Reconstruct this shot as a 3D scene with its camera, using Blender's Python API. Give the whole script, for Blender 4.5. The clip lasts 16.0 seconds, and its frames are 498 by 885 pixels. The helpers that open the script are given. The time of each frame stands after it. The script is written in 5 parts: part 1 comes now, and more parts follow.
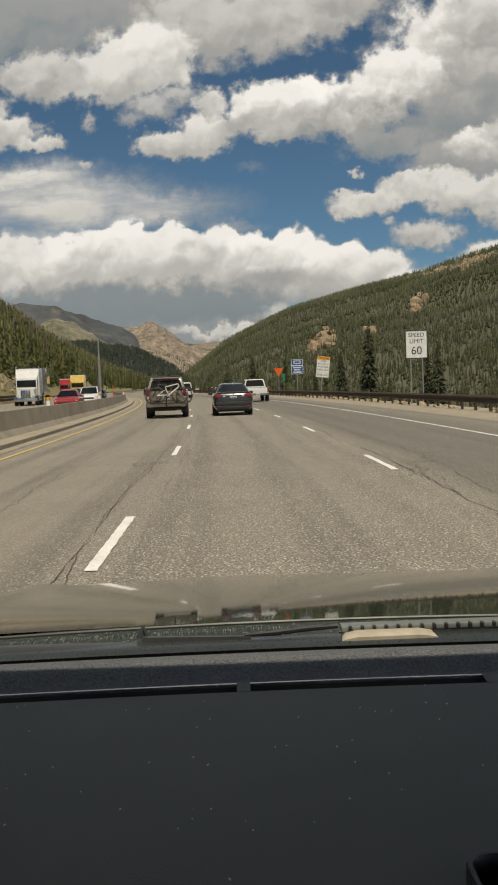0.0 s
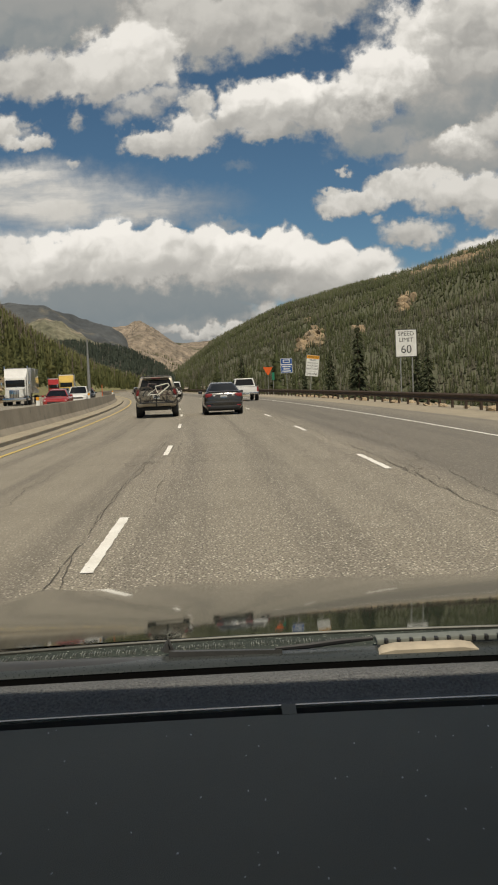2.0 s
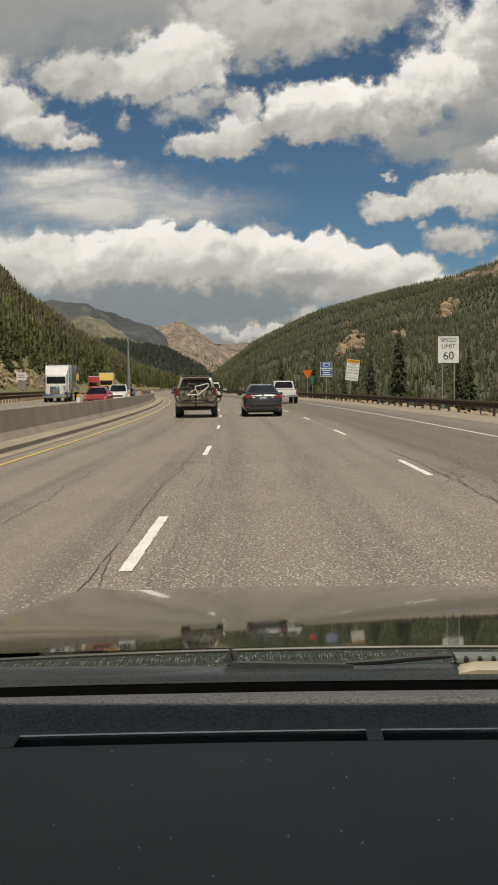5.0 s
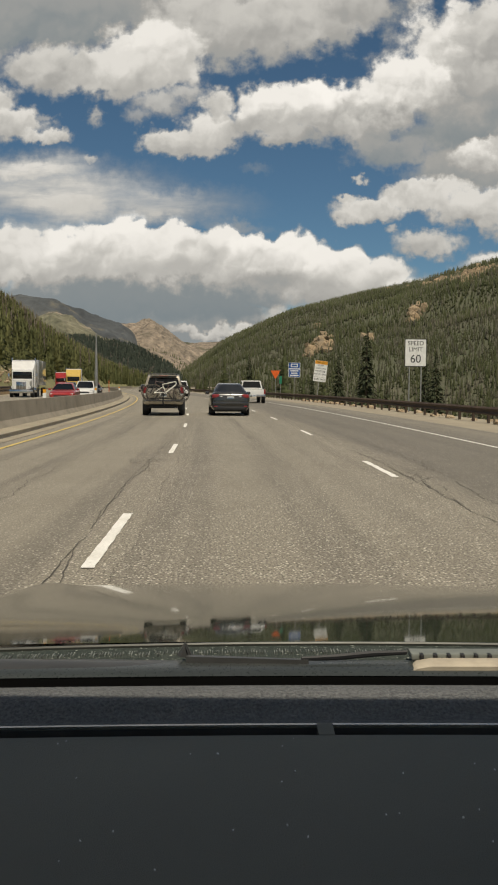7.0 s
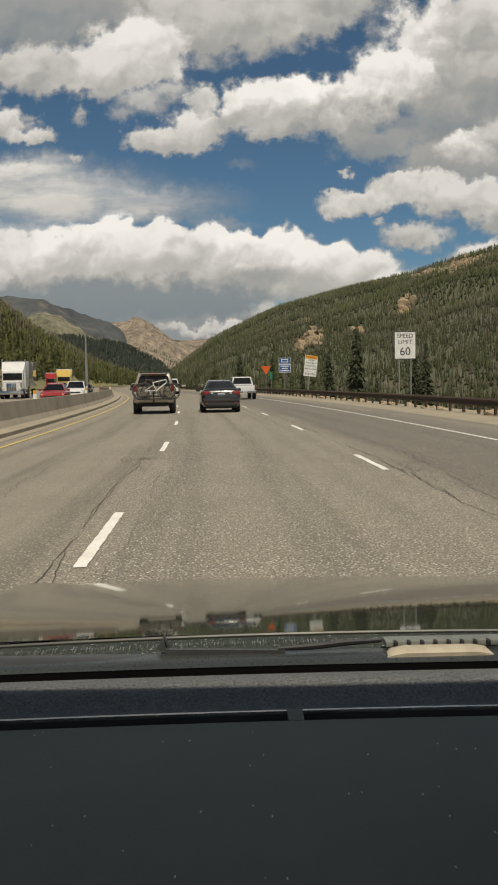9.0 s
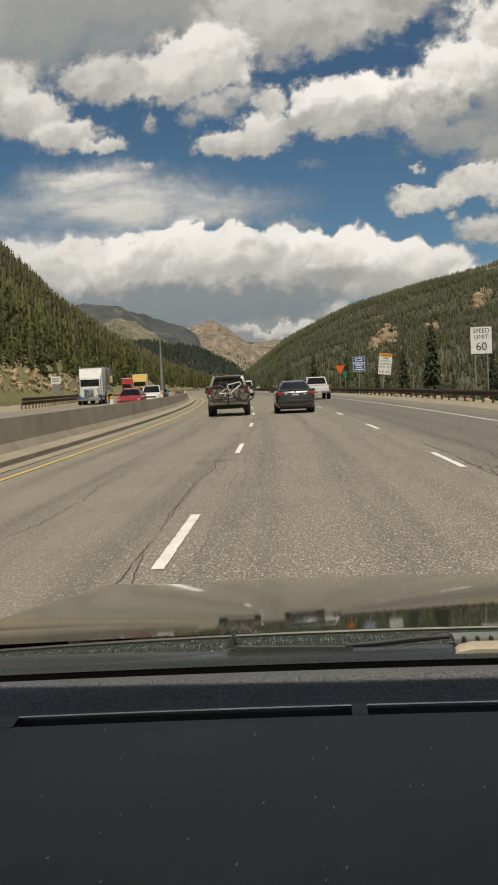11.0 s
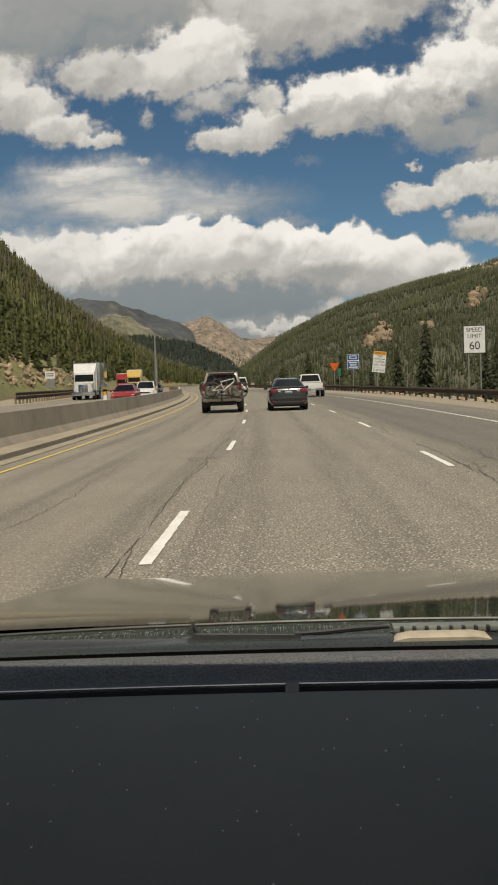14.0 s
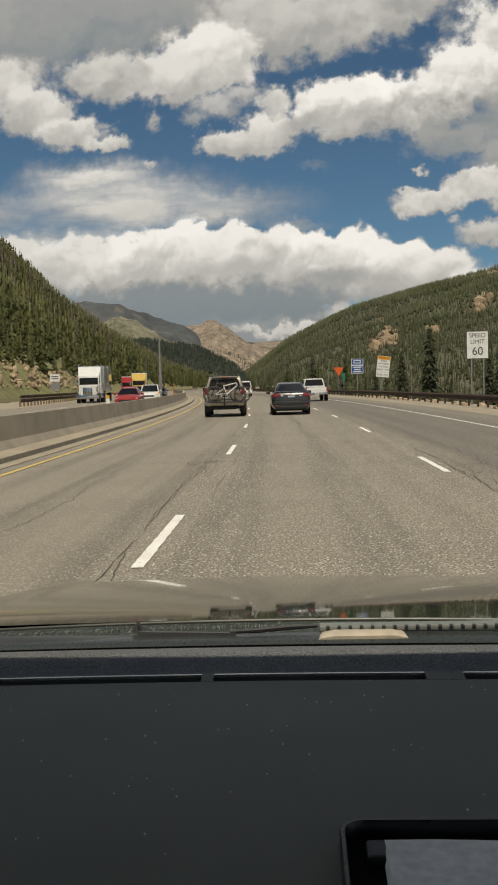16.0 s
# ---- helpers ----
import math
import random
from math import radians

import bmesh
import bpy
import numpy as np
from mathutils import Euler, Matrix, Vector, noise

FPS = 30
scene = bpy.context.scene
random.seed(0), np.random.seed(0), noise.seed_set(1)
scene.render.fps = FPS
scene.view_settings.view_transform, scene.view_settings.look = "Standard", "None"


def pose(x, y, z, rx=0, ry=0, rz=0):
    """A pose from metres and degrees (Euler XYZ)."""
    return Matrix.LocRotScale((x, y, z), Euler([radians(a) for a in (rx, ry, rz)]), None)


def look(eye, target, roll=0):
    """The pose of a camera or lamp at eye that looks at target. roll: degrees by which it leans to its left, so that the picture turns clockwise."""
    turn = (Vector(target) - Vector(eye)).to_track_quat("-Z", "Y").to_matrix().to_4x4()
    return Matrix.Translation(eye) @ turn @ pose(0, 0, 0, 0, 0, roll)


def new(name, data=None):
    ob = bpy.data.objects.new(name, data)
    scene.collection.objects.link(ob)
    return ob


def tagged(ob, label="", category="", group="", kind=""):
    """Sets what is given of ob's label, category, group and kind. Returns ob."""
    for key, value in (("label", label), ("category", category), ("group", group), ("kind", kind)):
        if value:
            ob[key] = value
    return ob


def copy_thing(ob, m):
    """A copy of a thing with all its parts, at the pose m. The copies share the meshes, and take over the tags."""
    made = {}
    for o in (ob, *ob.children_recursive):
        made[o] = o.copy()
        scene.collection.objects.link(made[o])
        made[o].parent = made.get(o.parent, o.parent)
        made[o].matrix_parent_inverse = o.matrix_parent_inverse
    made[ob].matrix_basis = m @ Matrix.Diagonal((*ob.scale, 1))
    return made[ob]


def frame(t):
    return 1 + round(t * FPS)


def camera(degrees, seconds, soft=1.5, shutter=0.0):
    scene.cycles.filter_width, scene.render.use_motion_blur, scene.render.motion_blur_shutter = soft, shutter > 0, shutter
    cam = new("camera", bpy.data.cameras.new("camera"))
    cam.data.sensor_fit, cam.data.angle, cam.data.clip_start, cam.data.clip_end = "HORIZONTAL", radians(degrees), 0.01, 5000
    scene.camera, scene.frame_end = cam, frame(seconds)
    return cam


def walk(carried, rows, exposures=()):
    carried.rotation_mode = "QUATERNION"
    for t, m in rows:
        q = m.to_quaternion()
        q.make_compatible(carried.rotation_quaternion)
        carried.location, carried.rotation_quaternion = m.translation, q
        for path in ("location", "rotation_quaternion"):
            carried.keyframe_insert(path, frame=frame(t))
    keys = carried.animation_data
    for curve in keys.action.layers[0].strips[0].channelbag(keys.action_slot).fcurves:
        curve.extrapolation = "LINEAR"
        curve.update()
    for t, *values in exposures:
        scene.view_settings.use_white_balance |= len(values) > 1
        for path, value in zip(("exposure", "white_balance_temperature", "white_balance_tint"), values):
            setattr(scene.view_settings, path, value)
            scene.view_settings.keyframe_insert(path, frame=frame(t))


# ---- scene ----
cam = camera(29.2, 16.0, soft=2.0)
# seconds, place in metres, turn in degrees: a hand-held camera behind the windscreen
PATH = [
    (0, 0.055, -0.084, 1.39, 86.53, 2.09, -0.64),
    (0.5, 0.068, -0.08, 1.392, 86.48, 2.32, -2.1),
    (1, 0.05, -0.043, 1.378, 86.44, 2.37, -2.1),
    (1.5, 0.023, -0.035, 1.397, 86.41, 2.28, -1.83),
    (2, -0.006, -0.01, 1.395, 86.45, 2.28, -1.31),
    (2.5, -0.03, 0.022, 1.392, 86.5, 2.44, 1.07),
    (3, -0.041, 0.059, 1.375, 86.48, 2.11, 1.36),
    (3.5, -0.055, 0.058, 1.391, 86.59, 1.42, 1.63),
    (4, -0.058, 0.069, 1.384, 86.61, 1.42, 1.65),
    (6.5, -0.055, 0.094, 1.383, 86.73, -0.67, -0.47),
    (7, -0.046, 0.098, 1.373, 86.61, -0.4, -0.91),
    (7.5, -0.03, 0.092, 1.378, 86.47, -0.16, -1.51),
    (8, -0.019, 0.087, 1.379, 86.56, -0.13, -1.96),
    (8.5, -0.007, 0.062, 1.375, 86.49, 0.28, -1.97),
    (9, -0.019, 0.07, 1.374, 86.38, 0.91, -1.45),
    (9.5, -0.012, 0.071, 1.367, 86.5, 1.82, 1.59),
    (12, 0.017, -0.011, 1.394, 86.59, 2.32, 3.3),
    (12.5, 0.031, -0.047, 1.412, 86.72, 1.93, 3.37),
    (13, 0.03, -0.046, 1.399, 86.55, 1.63, 3.1),
    (13.5, 0.053, -0.062, 1.403, 86.42, 1.72, 2.84),
    (14, 0.061, -0.074, 1.393, 86.34, 1.94, 2.68),
    (14.5, 0.081, -0.107, 1.405, 86.41, 1.94, 2.9),
    (15, 0.092, -0.129, 1.405, 86.52, 1.37, 3.22),
    (15.5, 0.126, -0.175, 1.413, 86.57, 1.29, 3.21),
    (16, 0.179, -0.209, 1.417, 86.57, 1.62, 2.99),
]
walk(cam, [(t, pose(x, y, z, rx, ry, rz)) for t, x, y, z, rx, ry, rz in PATH],
     exposures=[(0.0, 0.03, 6900, 9.6), (16.0, 0.03, 6900, 9.6)])

# ---- light ----
SUN_TO = Vector((0.10, -0.43, 0.895)).normalized()
sun_data = bpy.data.lights.new("sun", "SUN")
sun_data.energy, sun_data.angle, sun_data.color = 3.5, radians(0.5), (1.0, 0.93, 0.80)
sun = new("sun", sun_data)
sun.matrix_world = look((0, 0, 60), Vector((0, 0, 60)) - SUN_TO)


class Graph:
    """Short hand for building node trees."""

    def __init__(self, tree):
        self.tree = tree
        tree.nodes.clear()

    def add(self, kind, *inputs):
        node = self.tree.nodes.new(kind)
        for n, value in enumerate(inputs):
            self.put(node.inputs[n], value)
        return node

    def put(self, socket, value):
        if value is None:
            return
        if isinstance(value, bpy.types.NodeSocket):
            self.tree.links.new(value, socket)
        else:
            socket.default_value = value

    def math(self, op, a, b=None, c=None):
        node = self.add("ShaderNodeMath", a, b, c)
        node.operation = op
        return node.outputs[0]

    def vec(self, op, a, b=None):
        node = self.add("ShaderNodeVectorMath", a, b)
        node.operation = op
        return node.outputs["Value"] if op in ("DOT_PRODUCT", "LENGTH") else node.outputs[0]

    def remap(self, v, a, b, c, d, smooth=False):
        node = self.add("ShaderNodeMapRange", v, a, b, c, d)
        node.interpolation_type = "SMOOTHSTEP" if smooth else "LINEAR"
        return node.outputs[0]

    def noise(self, vector, scale, detail=4.0, rough=0.55, out=0):
        node = self.add("ShaderNodeTexNoise")
        self.put(node.inputs["Vector"], vector)
        node.inputs["Scale"].default_value = scale
        node.inputs["Detail"].default_value = detail
        node.inputs["Roughness"].default_value = rough
        return node.outputs[out]

    def mix(self, f, a, b, kind="RGBA", blend="MIX"):
        node = self.tree.nodes.new("ShaderNodeMix")
        node.data_type = kind
        if kind == "RGBA":
            node.blend_type = blend
        ins = [s for s in node.inputs if s.enabled]
        outs = [s for s in node.outputs if s.enabled]
        self.put(ins[0], f)
        self.put(ins[1], a)
        self.put(ins[2], b)
        return outs[0]

    def ramp(self, v, stops):
        node = self.tree.nodes.new("ShaderNodeValToRGB")
        self.put(node.inputs[0], v)
        els = node.color_ramp.elements
        while len(els) < len(stops):
            els.new(0.5)
        for el, (at, col) in zip(els, stops):
            el.position, el.color = at, (*col, 1)
        return node.outputs[0]


# clouds: centre and half size in hundredths of a sky unit, shade of base and top, edge softness, cover
THIN_CLOUDS = [
    (40, 335, 280, 76, .76, .88, .8, 1), (210, 350, 220, 50, .70, .82, .9, 1), (-180, 345, 180, 50, .62, .74, 1, .8), (350, 386, 90, 16, .56, .62, 1, .6),
    (-10, 285, 170, 46, .74, .90, .8, 1), (92, 266, 24, 13, .66, .80, .8, .9), (-60, 395, 260, 40, .70, .82, 1, 1), (390, 280, 26, 14, .50, .56, 1, .4)]
HIGH_CLOUDS = [
    (150, -60, 620, 150, .46, .62, .35, 1), (-260, 30, 300, 85, .44, .56, .4, 1), (40, 15, 230, 78, .40, .52, .5, 1), (330, 35, 180, 72, .56, .78, .4, 1),
    (480, 15, 140, 66, .58, .80, .4, 1), (580, -15, 80, 48, .56, .72, .5, 1), (203, 84, 104, 76, .66, .94, .35, 1), (110, 112, 160, 50, .64, .88, .4, 1),
    (10, 102, 100, 46, .58, .82, .5, 1), (-190, 104, 120, 52, .58, .84, .5, 1), (-110, 154, 84, 54, .62, .88, .4, 1), (-50, 200, 76, 34, .64, .88, .5, 1)]
SMALL_CLOUDS = [
    (222, 165, 62, 28, .62, .80, .8, .9), (265, 148, 42, 26, .62, .80, .8, .9), (182, 190, 34, 18, .60, .74, .9, .7), (100, 188, 18, 22, .60, .76, .9, .85),
    (15, 226, 52, 17, .66, .86, .6, 1), (15, 188, 22, 9, .60, .70, .9, .7), (578, 303, 13, 11, .66, .78, .7, .95), (554, 335, 25, 14, .66, .80, .6, 1),
    (694, 415, 64, 28, .62, .80, .5, 1), (632, 390, 20, 11, .64, .74, .8, .85), (640, 452, 24, 7, .56, .62, 1, .5)]
MID_CLOUDS = [
    (258, 238, 88, 28, .62, .86, .4, 1), (312, 212, 62, 44, .66, .90, .4, 1), (326, 166, 38, 32, .66, .86, .5, 1), (805, 150, 210, 160, .46, .76, .4, 1),
    (735, 65, 92, 88, .62, .96, .35, 1), (830, 40, 120, 70, .58, .86, .4, 1), (665, 140, 82, 62, .62, .96, .35, 1), (590, 190, 120, 72, .52, .94, .35, 1),
    (505, 176, 92, 58, .60, 1, .35, 1), (425, 182, 88, 52, .62, .96, .35, 1), (450, 226, 70, 24, .52, .72, .5, 1)]
UNDER_CLOUDS = [
    (720, 228, 180, 58, .35, .46, .8, .95), (640, 256, 100, 34, .40, .56, .6, .95), (880, 190, 120, 60, .38, .46, .9, .8), (770, 290, 140, 52, .42, .60, .6, 1)]
RIGHT_CLOUDS = [
    (798, 262, 54, 32, .60, .94, .4, 1), (870, 240, 70, 44, .52, .80, .5, 1), (690, 330, 92, 32, .64, .88, .4, 1), (790, 350, 120, 40, .58, .86, .4, 1),
    (865, 372, 90, 46, .56, .84, .4, 1), (595, 354, 72, 24, .62, .86, .5, 1), (553, 365, 36, 16, .64, .84, .6, 1), (825, 455, 92, 30, .64, .88, .5, 1),
    (885, 440, 60, 34, .60, .86, .5, 1), (705, 487, 56, 13, .64, .84, .6, 1)]
BANK_CLOUDS = [
    (230, 494, 520, 60, .52, .78, .5, 1), (-200, 448, 190, 66, .58, .86, .26, 1), (-20, 444, 120, 60, .62, .90, .26, 1), (90, 438, 84, 60, .66, .96, .22, 1),
    (166, 428, 64, 58, .68, .97, .20, 1), (245, 430, 64, 52, .68, .95, .20, 1), (338, 446, 68, 58, .64, .95, .20, 1), (400, 450, 64, 56, .62, .98, .20, 1),
    (460, 446, 68, 52, .66, .97, .20, 1), (545, 468, 78, 50, .62, .96, .22, 1), (606, 476, 62, 42, .64, .92, .26, 1), (655, 494, 58, 24, .64, .90, .5, 1)]
LOW_CLOUDS = [
    (110, 536, 420, 56, .34, .41, .45, 1), (-220, 530, 280, 64, .34, .43, .5, 1), (330, 540, 150, 44, .33, .40, .6, 1), (430, 482, 70, 22, .46, .54, .9, .8), (330, 596, 420, 50, .40, .46, .5, 1),
    (450, 545, 60, 20, .58, .78, .7, .95), (490, 518, 70, 30, .48, .66, .9, .8), (300, 576, 66, 11, .62, .82, .6, .95), (375, 572, 62, 16, .64, .86, .6, .95), (570, 520, 90, 30, .52, .70, 1, .7)]

world = bpy.data.worlds.new("sky")
world.use_nodes = True
scene.world = world
g = Graph(world.node_tree)
ray = g.add("ShaderNodeTexCoord").outputs["Generated"]
ahead = g.vec("DOT_PRODUCT", ray, (0.0493, 0.9965, -0.0675))
safe = g.math("MAXIMUM", ahead, 0.15)
px = g.math("ADD", g.math("MULTIPLY", g.math("DIVIDE", g.vec("DOT_PRODUCT", ray, (0.9988, -0.0494, 0.0000)), safe), 16.93), 4.41)
py = g.math("SUBTRACT", 7.84, g.math("MULTIPLY", g.math("DIVIDE", g.vec("DOT_PRODUCT", ray, (0.0033, 0.0674, 0.9977)), safe), 16.93))
flat = g.add("ShaderNodeCombineXYZ", px, py, 0.0).outputs[0]
half = (0.5, 0.5, 0.5)
billow = g.vec("MULTIPLY", g.vec("SUBTRACT", g.noise(flat, 0.9, 2.0, 0.5, 1), half), (0.45, 0.32, 0.0))
wisp = g.vec("MULTIPLY", g.vec("SUBTRACT", g.noise(flat, 8.0, 2.0, 0.5, 1), half), (0.18, 0.17, 0.0))
curl = g.vec("MULTIPLY", g.vec("SUBTRACT", g.noise(flat, 3.2, 5.0, 0.62, 1), half), (0.48, 0.40, 0.0))
soft_bent = g.vec("ADD", flat, g.vec("ADD", billow, curl))
bent = g.vec("ADD", soft_bent, wisp)
roll = g.vec("MULTIPLY", g.vec("SUBTRACT", g.noise(flat, 2.4, 2.0, 0.5, 1), half), (0.5, 0.45, 0.0))
soft_bent = g.vec("ADD", flat, g.vec("ADD", billow, roll))
puff = g.add("ShaderNodeTexVoronoi")
puff.feature = "SMOOTH_F1"
g.put(puff.inputs["Vector"], soft_bent)
puff.inputs["Scale"].default_value = 3.0
lit = g.vec("ADD", soft_bent, (-0.10, -0.22, 0.0))
lit_near = g.vec("ADD", soft_bent, (-0.05, -0.10, 0.0))
puff_lit = g.add("ShaderNodeTexVoronoi")
puff_lit.feature = "SMOOTH_F1"
g.put(puff_lit.inputs["Vector"], lit_near)
puff_lit.inputs["Scale"].default_value = 3.0
swell = g.math("MULTIPLY", g.math("SUBTRACT", g.noise(soft_bent, 1.4, 2.0, 0.45), g.noise(lit, 1.4, 2.0, 0.45)), 2.4)
folds = g.math("MULTIPLY", g.math("SUBTRACT", g.noise(soft_bent, 4.0, 3.0, 0.5), g.noise(lit_near, 4.0, 3.0, 0.5)), 0.75)
knobs = g.math("MULTIPLY", g.math("SUBTRACT", puff_lit.outputs["Distance"], puff.outputs["Distance"]), 0.7)
patches = g.math("MULTIPLY", g.math("SUBTRACT", g.noise(flat, 0.8, 3.0, 0.5), 0.5), 0.9)
relief = g.math("ADD", g.math("ADD", swell, folds), g.math("ADD", knobs, patches))
streak = g.noise(g.vec("ADD", g.vec("MULTIPLY", flat, (0.34, 1.5, 1.0)), g.vec("MULTIPLY", billow, (0.5, 0.6, 0.0))), 1.5, 5.0, 0.58)
cover, shade = g.math("MULTIPLY", px, 1e-9), 0.5


tilt = g.math("MULTIPLY", relief, -0.80)
lobe = g.add("ShaderNodeTexVoronoi")
lobe.feature = "SMOOTH_F1"
g.put(lobe.inputs["Vector"], g.vec("ADD", flat, g.vec("MULTIPLY", curl, (0.4, 0.4, 0.0))))
lobe.inputs["Scale"].default_value = 2.8
fray = g.math("ADD", g.math("MULTIPLY", g.math("SUBTRACT", g.noise(flat, 5.0, 5.0, 0.55), 0.56), 0.50),
              g.math("SUBTRACT", g.math("MULTIPLY", g.math("POWER", lobe.outputs["Distance"], 2.0), 0.60), 0.14))
soft_tilt = g.math("MULTIPLY", relief, -0.52)


round_bent = g.vec("ADD", flat, g.vec("ADD", g.vec("MULTIPLY", billow, (0.7, 0.6, 0.0)), g.vec("MULTIPLY", curl, (0.65, 0.60, 0.0))))
knob = g.add("ShaderNodeTexVoronoi")
knob.feature = "SMOOTH_F1"
g.put(knob.inputs["Vector"], g.vec("ADD", flat, g.vec("MULTIPLY", curl, (0.3, 0.3, 0.0))))
knob.inputs["Scale"].default_value = 5.2
round_edge = g.math("ADD", g.math("MULTIPLY", g.math("SUBTRACT", g.noise(flat, 5.0, 5.0, 0.55), 0.56), 0.44),
                    g.math("SUBTRACT", g.math("ADD", g.math("MULTIPLY", g.math("POWER", lobe.outputs["Distance"], 2.0), 0.46), g.math("MULTIPLY", g.math("POWER", knob.outputs["Distance"], 2.0), 0.42)), 0.20))


def lay(clouds, cover, shade, calm=False, thin=False, tilt=tilt, bent=bent, fray=fray):
    """Cloud after cloud over the last; each waits for the one before it, to keep the shader small."""
    at = g.vec("ADD", bent, g.vec("MULTIPLY", cover, (1e-7, 0, 0)))
    for x, y, rx, ry, base, top, soft, full in clouds:
        node = g.add("ShaderNodeVectorMath", at, (100 / rx, 100 / ry, 0), (-x / rx, -y / ry, 0))
        node.operation = "MULTIPLY_ADD"
        local = node.outputs[0]
        far_out = g.vec("LENGTH", local)
        mask = g.remap(far_out if thin else g.math("ADD", far_out, fray), 1.08, max(1.06 - 1.05 * soft, 0.0), 0.0, full, True)
        if thin:
            mask = g.math("MULTIPLY", mask, g.remap(streak, 0.30, 0.58, 0.48, 1.0))
        level = g.add("ShaderNodeSeparateXYZ", local).outputs[1]
        if not calm:
            level = g.math("ADD", level, tilt)
        tone = g.remap(level, -0.7, 1.0, top, base, True)
        shade = g.mix(mask, shade, tone, "FLOAT")
        cover = g.math("MAXIMUM", cover, mask)
        node = g.add("ShaderNodeVectorMath", cover, (1e-7, 1e-7, 0), bent)
        node.operation = "MULTIPLY_ADD"
        at = node.outputs[0]
    return cover, shade


cover, shade = lay(THIN_CLOUDS, cover, shade, True, True)
cover, shade = lay(HIGH_CLOUDS, cover, shade)
cover, shade = lay(MID_CLOUDS, cover, shade)
cover, shade = lay(UNDER_CLOUDS, cover, shade, tilt=soft_tilt)
cover, shade = lay(SMALL_CLOUDS, cover, shade)
cover, shade = lay(RIGHT_CLOUDS, cover, shade)
cover, shade = lay(BANK_CLOUDS, cover, shade, tilt=g.math("MULTIPLY", relief, -0.72), bent=round_bent, fray=round_edge)
cover, shade = lay(LOW_CLOUDS, cover, shade, True)
around = g.noise(ray, 2.6, 6.0, 0.6)
in_front = g.remap(ahead, 0.72, 0.86, 0.0, 1.0, True)
cover = g.mix(in_front, g.remap(around, 0.48, 0.58, 0.0, 1.0, True), cover, "FLOAT")
shade = g.mix(in_front, g.remap(around, 0.5, 0.75, 0.85, 0.45), shade, "FLOAT")
cloud_colour = g.ramp(shade, [(0.0, (0.0, 0.0, 0.0)), (0.18, (0.105, 0.152, 0.198)), (0.36, (0.195, 0.236, 0.264)), (0.60, (0.365, 0.366, 0.360)), (0.80, (0.57, 0.567, 0.55)), (1.0, (0.90, 0.89, 0.87))])
air = g.add("ShaderNodeTexSky")
air.sky_type, air.sun_disc = "NISHITA", False
air.sun_elevation, air.sun_rotation = math.asin(SUN_TO.z), math.atan2(SUN_TO.x, SUN_TO.y)
air.altitude, air.dust_density, air.ozone_density = 2500, 1.2, 1.0
SKY_STRENGTH = 0.10
lift = 1 / SKY_STRENGTH
blue = g.mix(1.0, air.outputs[0], (0.39, 0.535, 0.57, 1), "RGBA", "MULTIPLY")
colour = g.mix(cover, blue, g.mix(1.0, cloud_colour, (lift, lift, lift, 1), "RGBA", "MULTIPLY"))
back = g.add("ShaderNodeBackground", colour, SKY_STRENGTH)
g.add("ShaderNodeOutputWorld", back.outputs[0])


# ---- materials ----
def material(name, colour, rough=0.7, metal=0.0, other=None, scale=3.0, grain=40.0, bump=0.0, spots=None, coat=0.0, gloss=0.5, vary=0.0, island=False, speck=0.12):
    """A surface with variation at two scales: broad blotches towards another colour and a fine grain."""
    m = bpy.data.materials.new(name)
    m.use_nodes = True
    n = Graph(m.node_tree)
    at = n.add("ShaderNodeTexCoord").outputs["Object"]
    other = other or tuple(c * 0.8 for c in colour)
    col = n.mix(n.remap(n.noise(at, scale, 5.0, 0.6), 0.35, 0.65, 0.0, 1.0), (*colour, 1), (*other, 1))
    fine = n.noise(at, grain, 3.0, 0.6)
    tone = n.remap(fine, 0.3, 0.7, 1 - speck, 1 + speck)
    if vary:
        rnd = n.add("ShaderNodeNewGeometry").outputs["Random Per Island"] if island else n.add("ShaderNodeObjectInfo").outputs["Random"]
        tone = n.math("MULTIPLY", tone, n.remap(rnd, 0.0, 1.0, 1 - vary, 1 + vary))
    col = n.mix(1.0, col, n.add("ShaderNodeCombineColor", tone, tone, tone).outputs[0], "RGBA", "MULTIPLY")
    if spots:
        spot_colour, spot_scale, low, high = spots
        col = n.mix(n.remap(n.noise(at, spot_scale, 6.0, 0.65), low, high, 0.0, 1.0, True), col, (*spot_colour, 1))
    shader = n.add("ShaderNodeBsdfPrincipled")
    n.put(shader.inputs["Base Color"], col)
    n.put(shader.inputs["Roughness"], n.remap(fine, 0.2, 0.8, max(rough - 0.07, 0.02), min(rough + 0.07, 1.0)))
    shader.inputs["Metallic"].default_value = metal
    shader.inputs["Specular IOR Level"].default_value = gloss
    shader.inputs["Coat Weight"].default_value = coat
    shader.inputs["Coat Roughness"].default_value = 0.04
    if bump:
        b = n.add("ShaderNodeBump")
        b.inputs["Strength"].default_value = 1.0
        b.inputs["Distance"].default_value = bump
        n.put(b.inputs["Height"], fine)
        n.put(shader.inputs["Normal"], b.outputs[0])
    n.add("ShaderNodeOutputMaterial", shader.outputs[0])
    return m


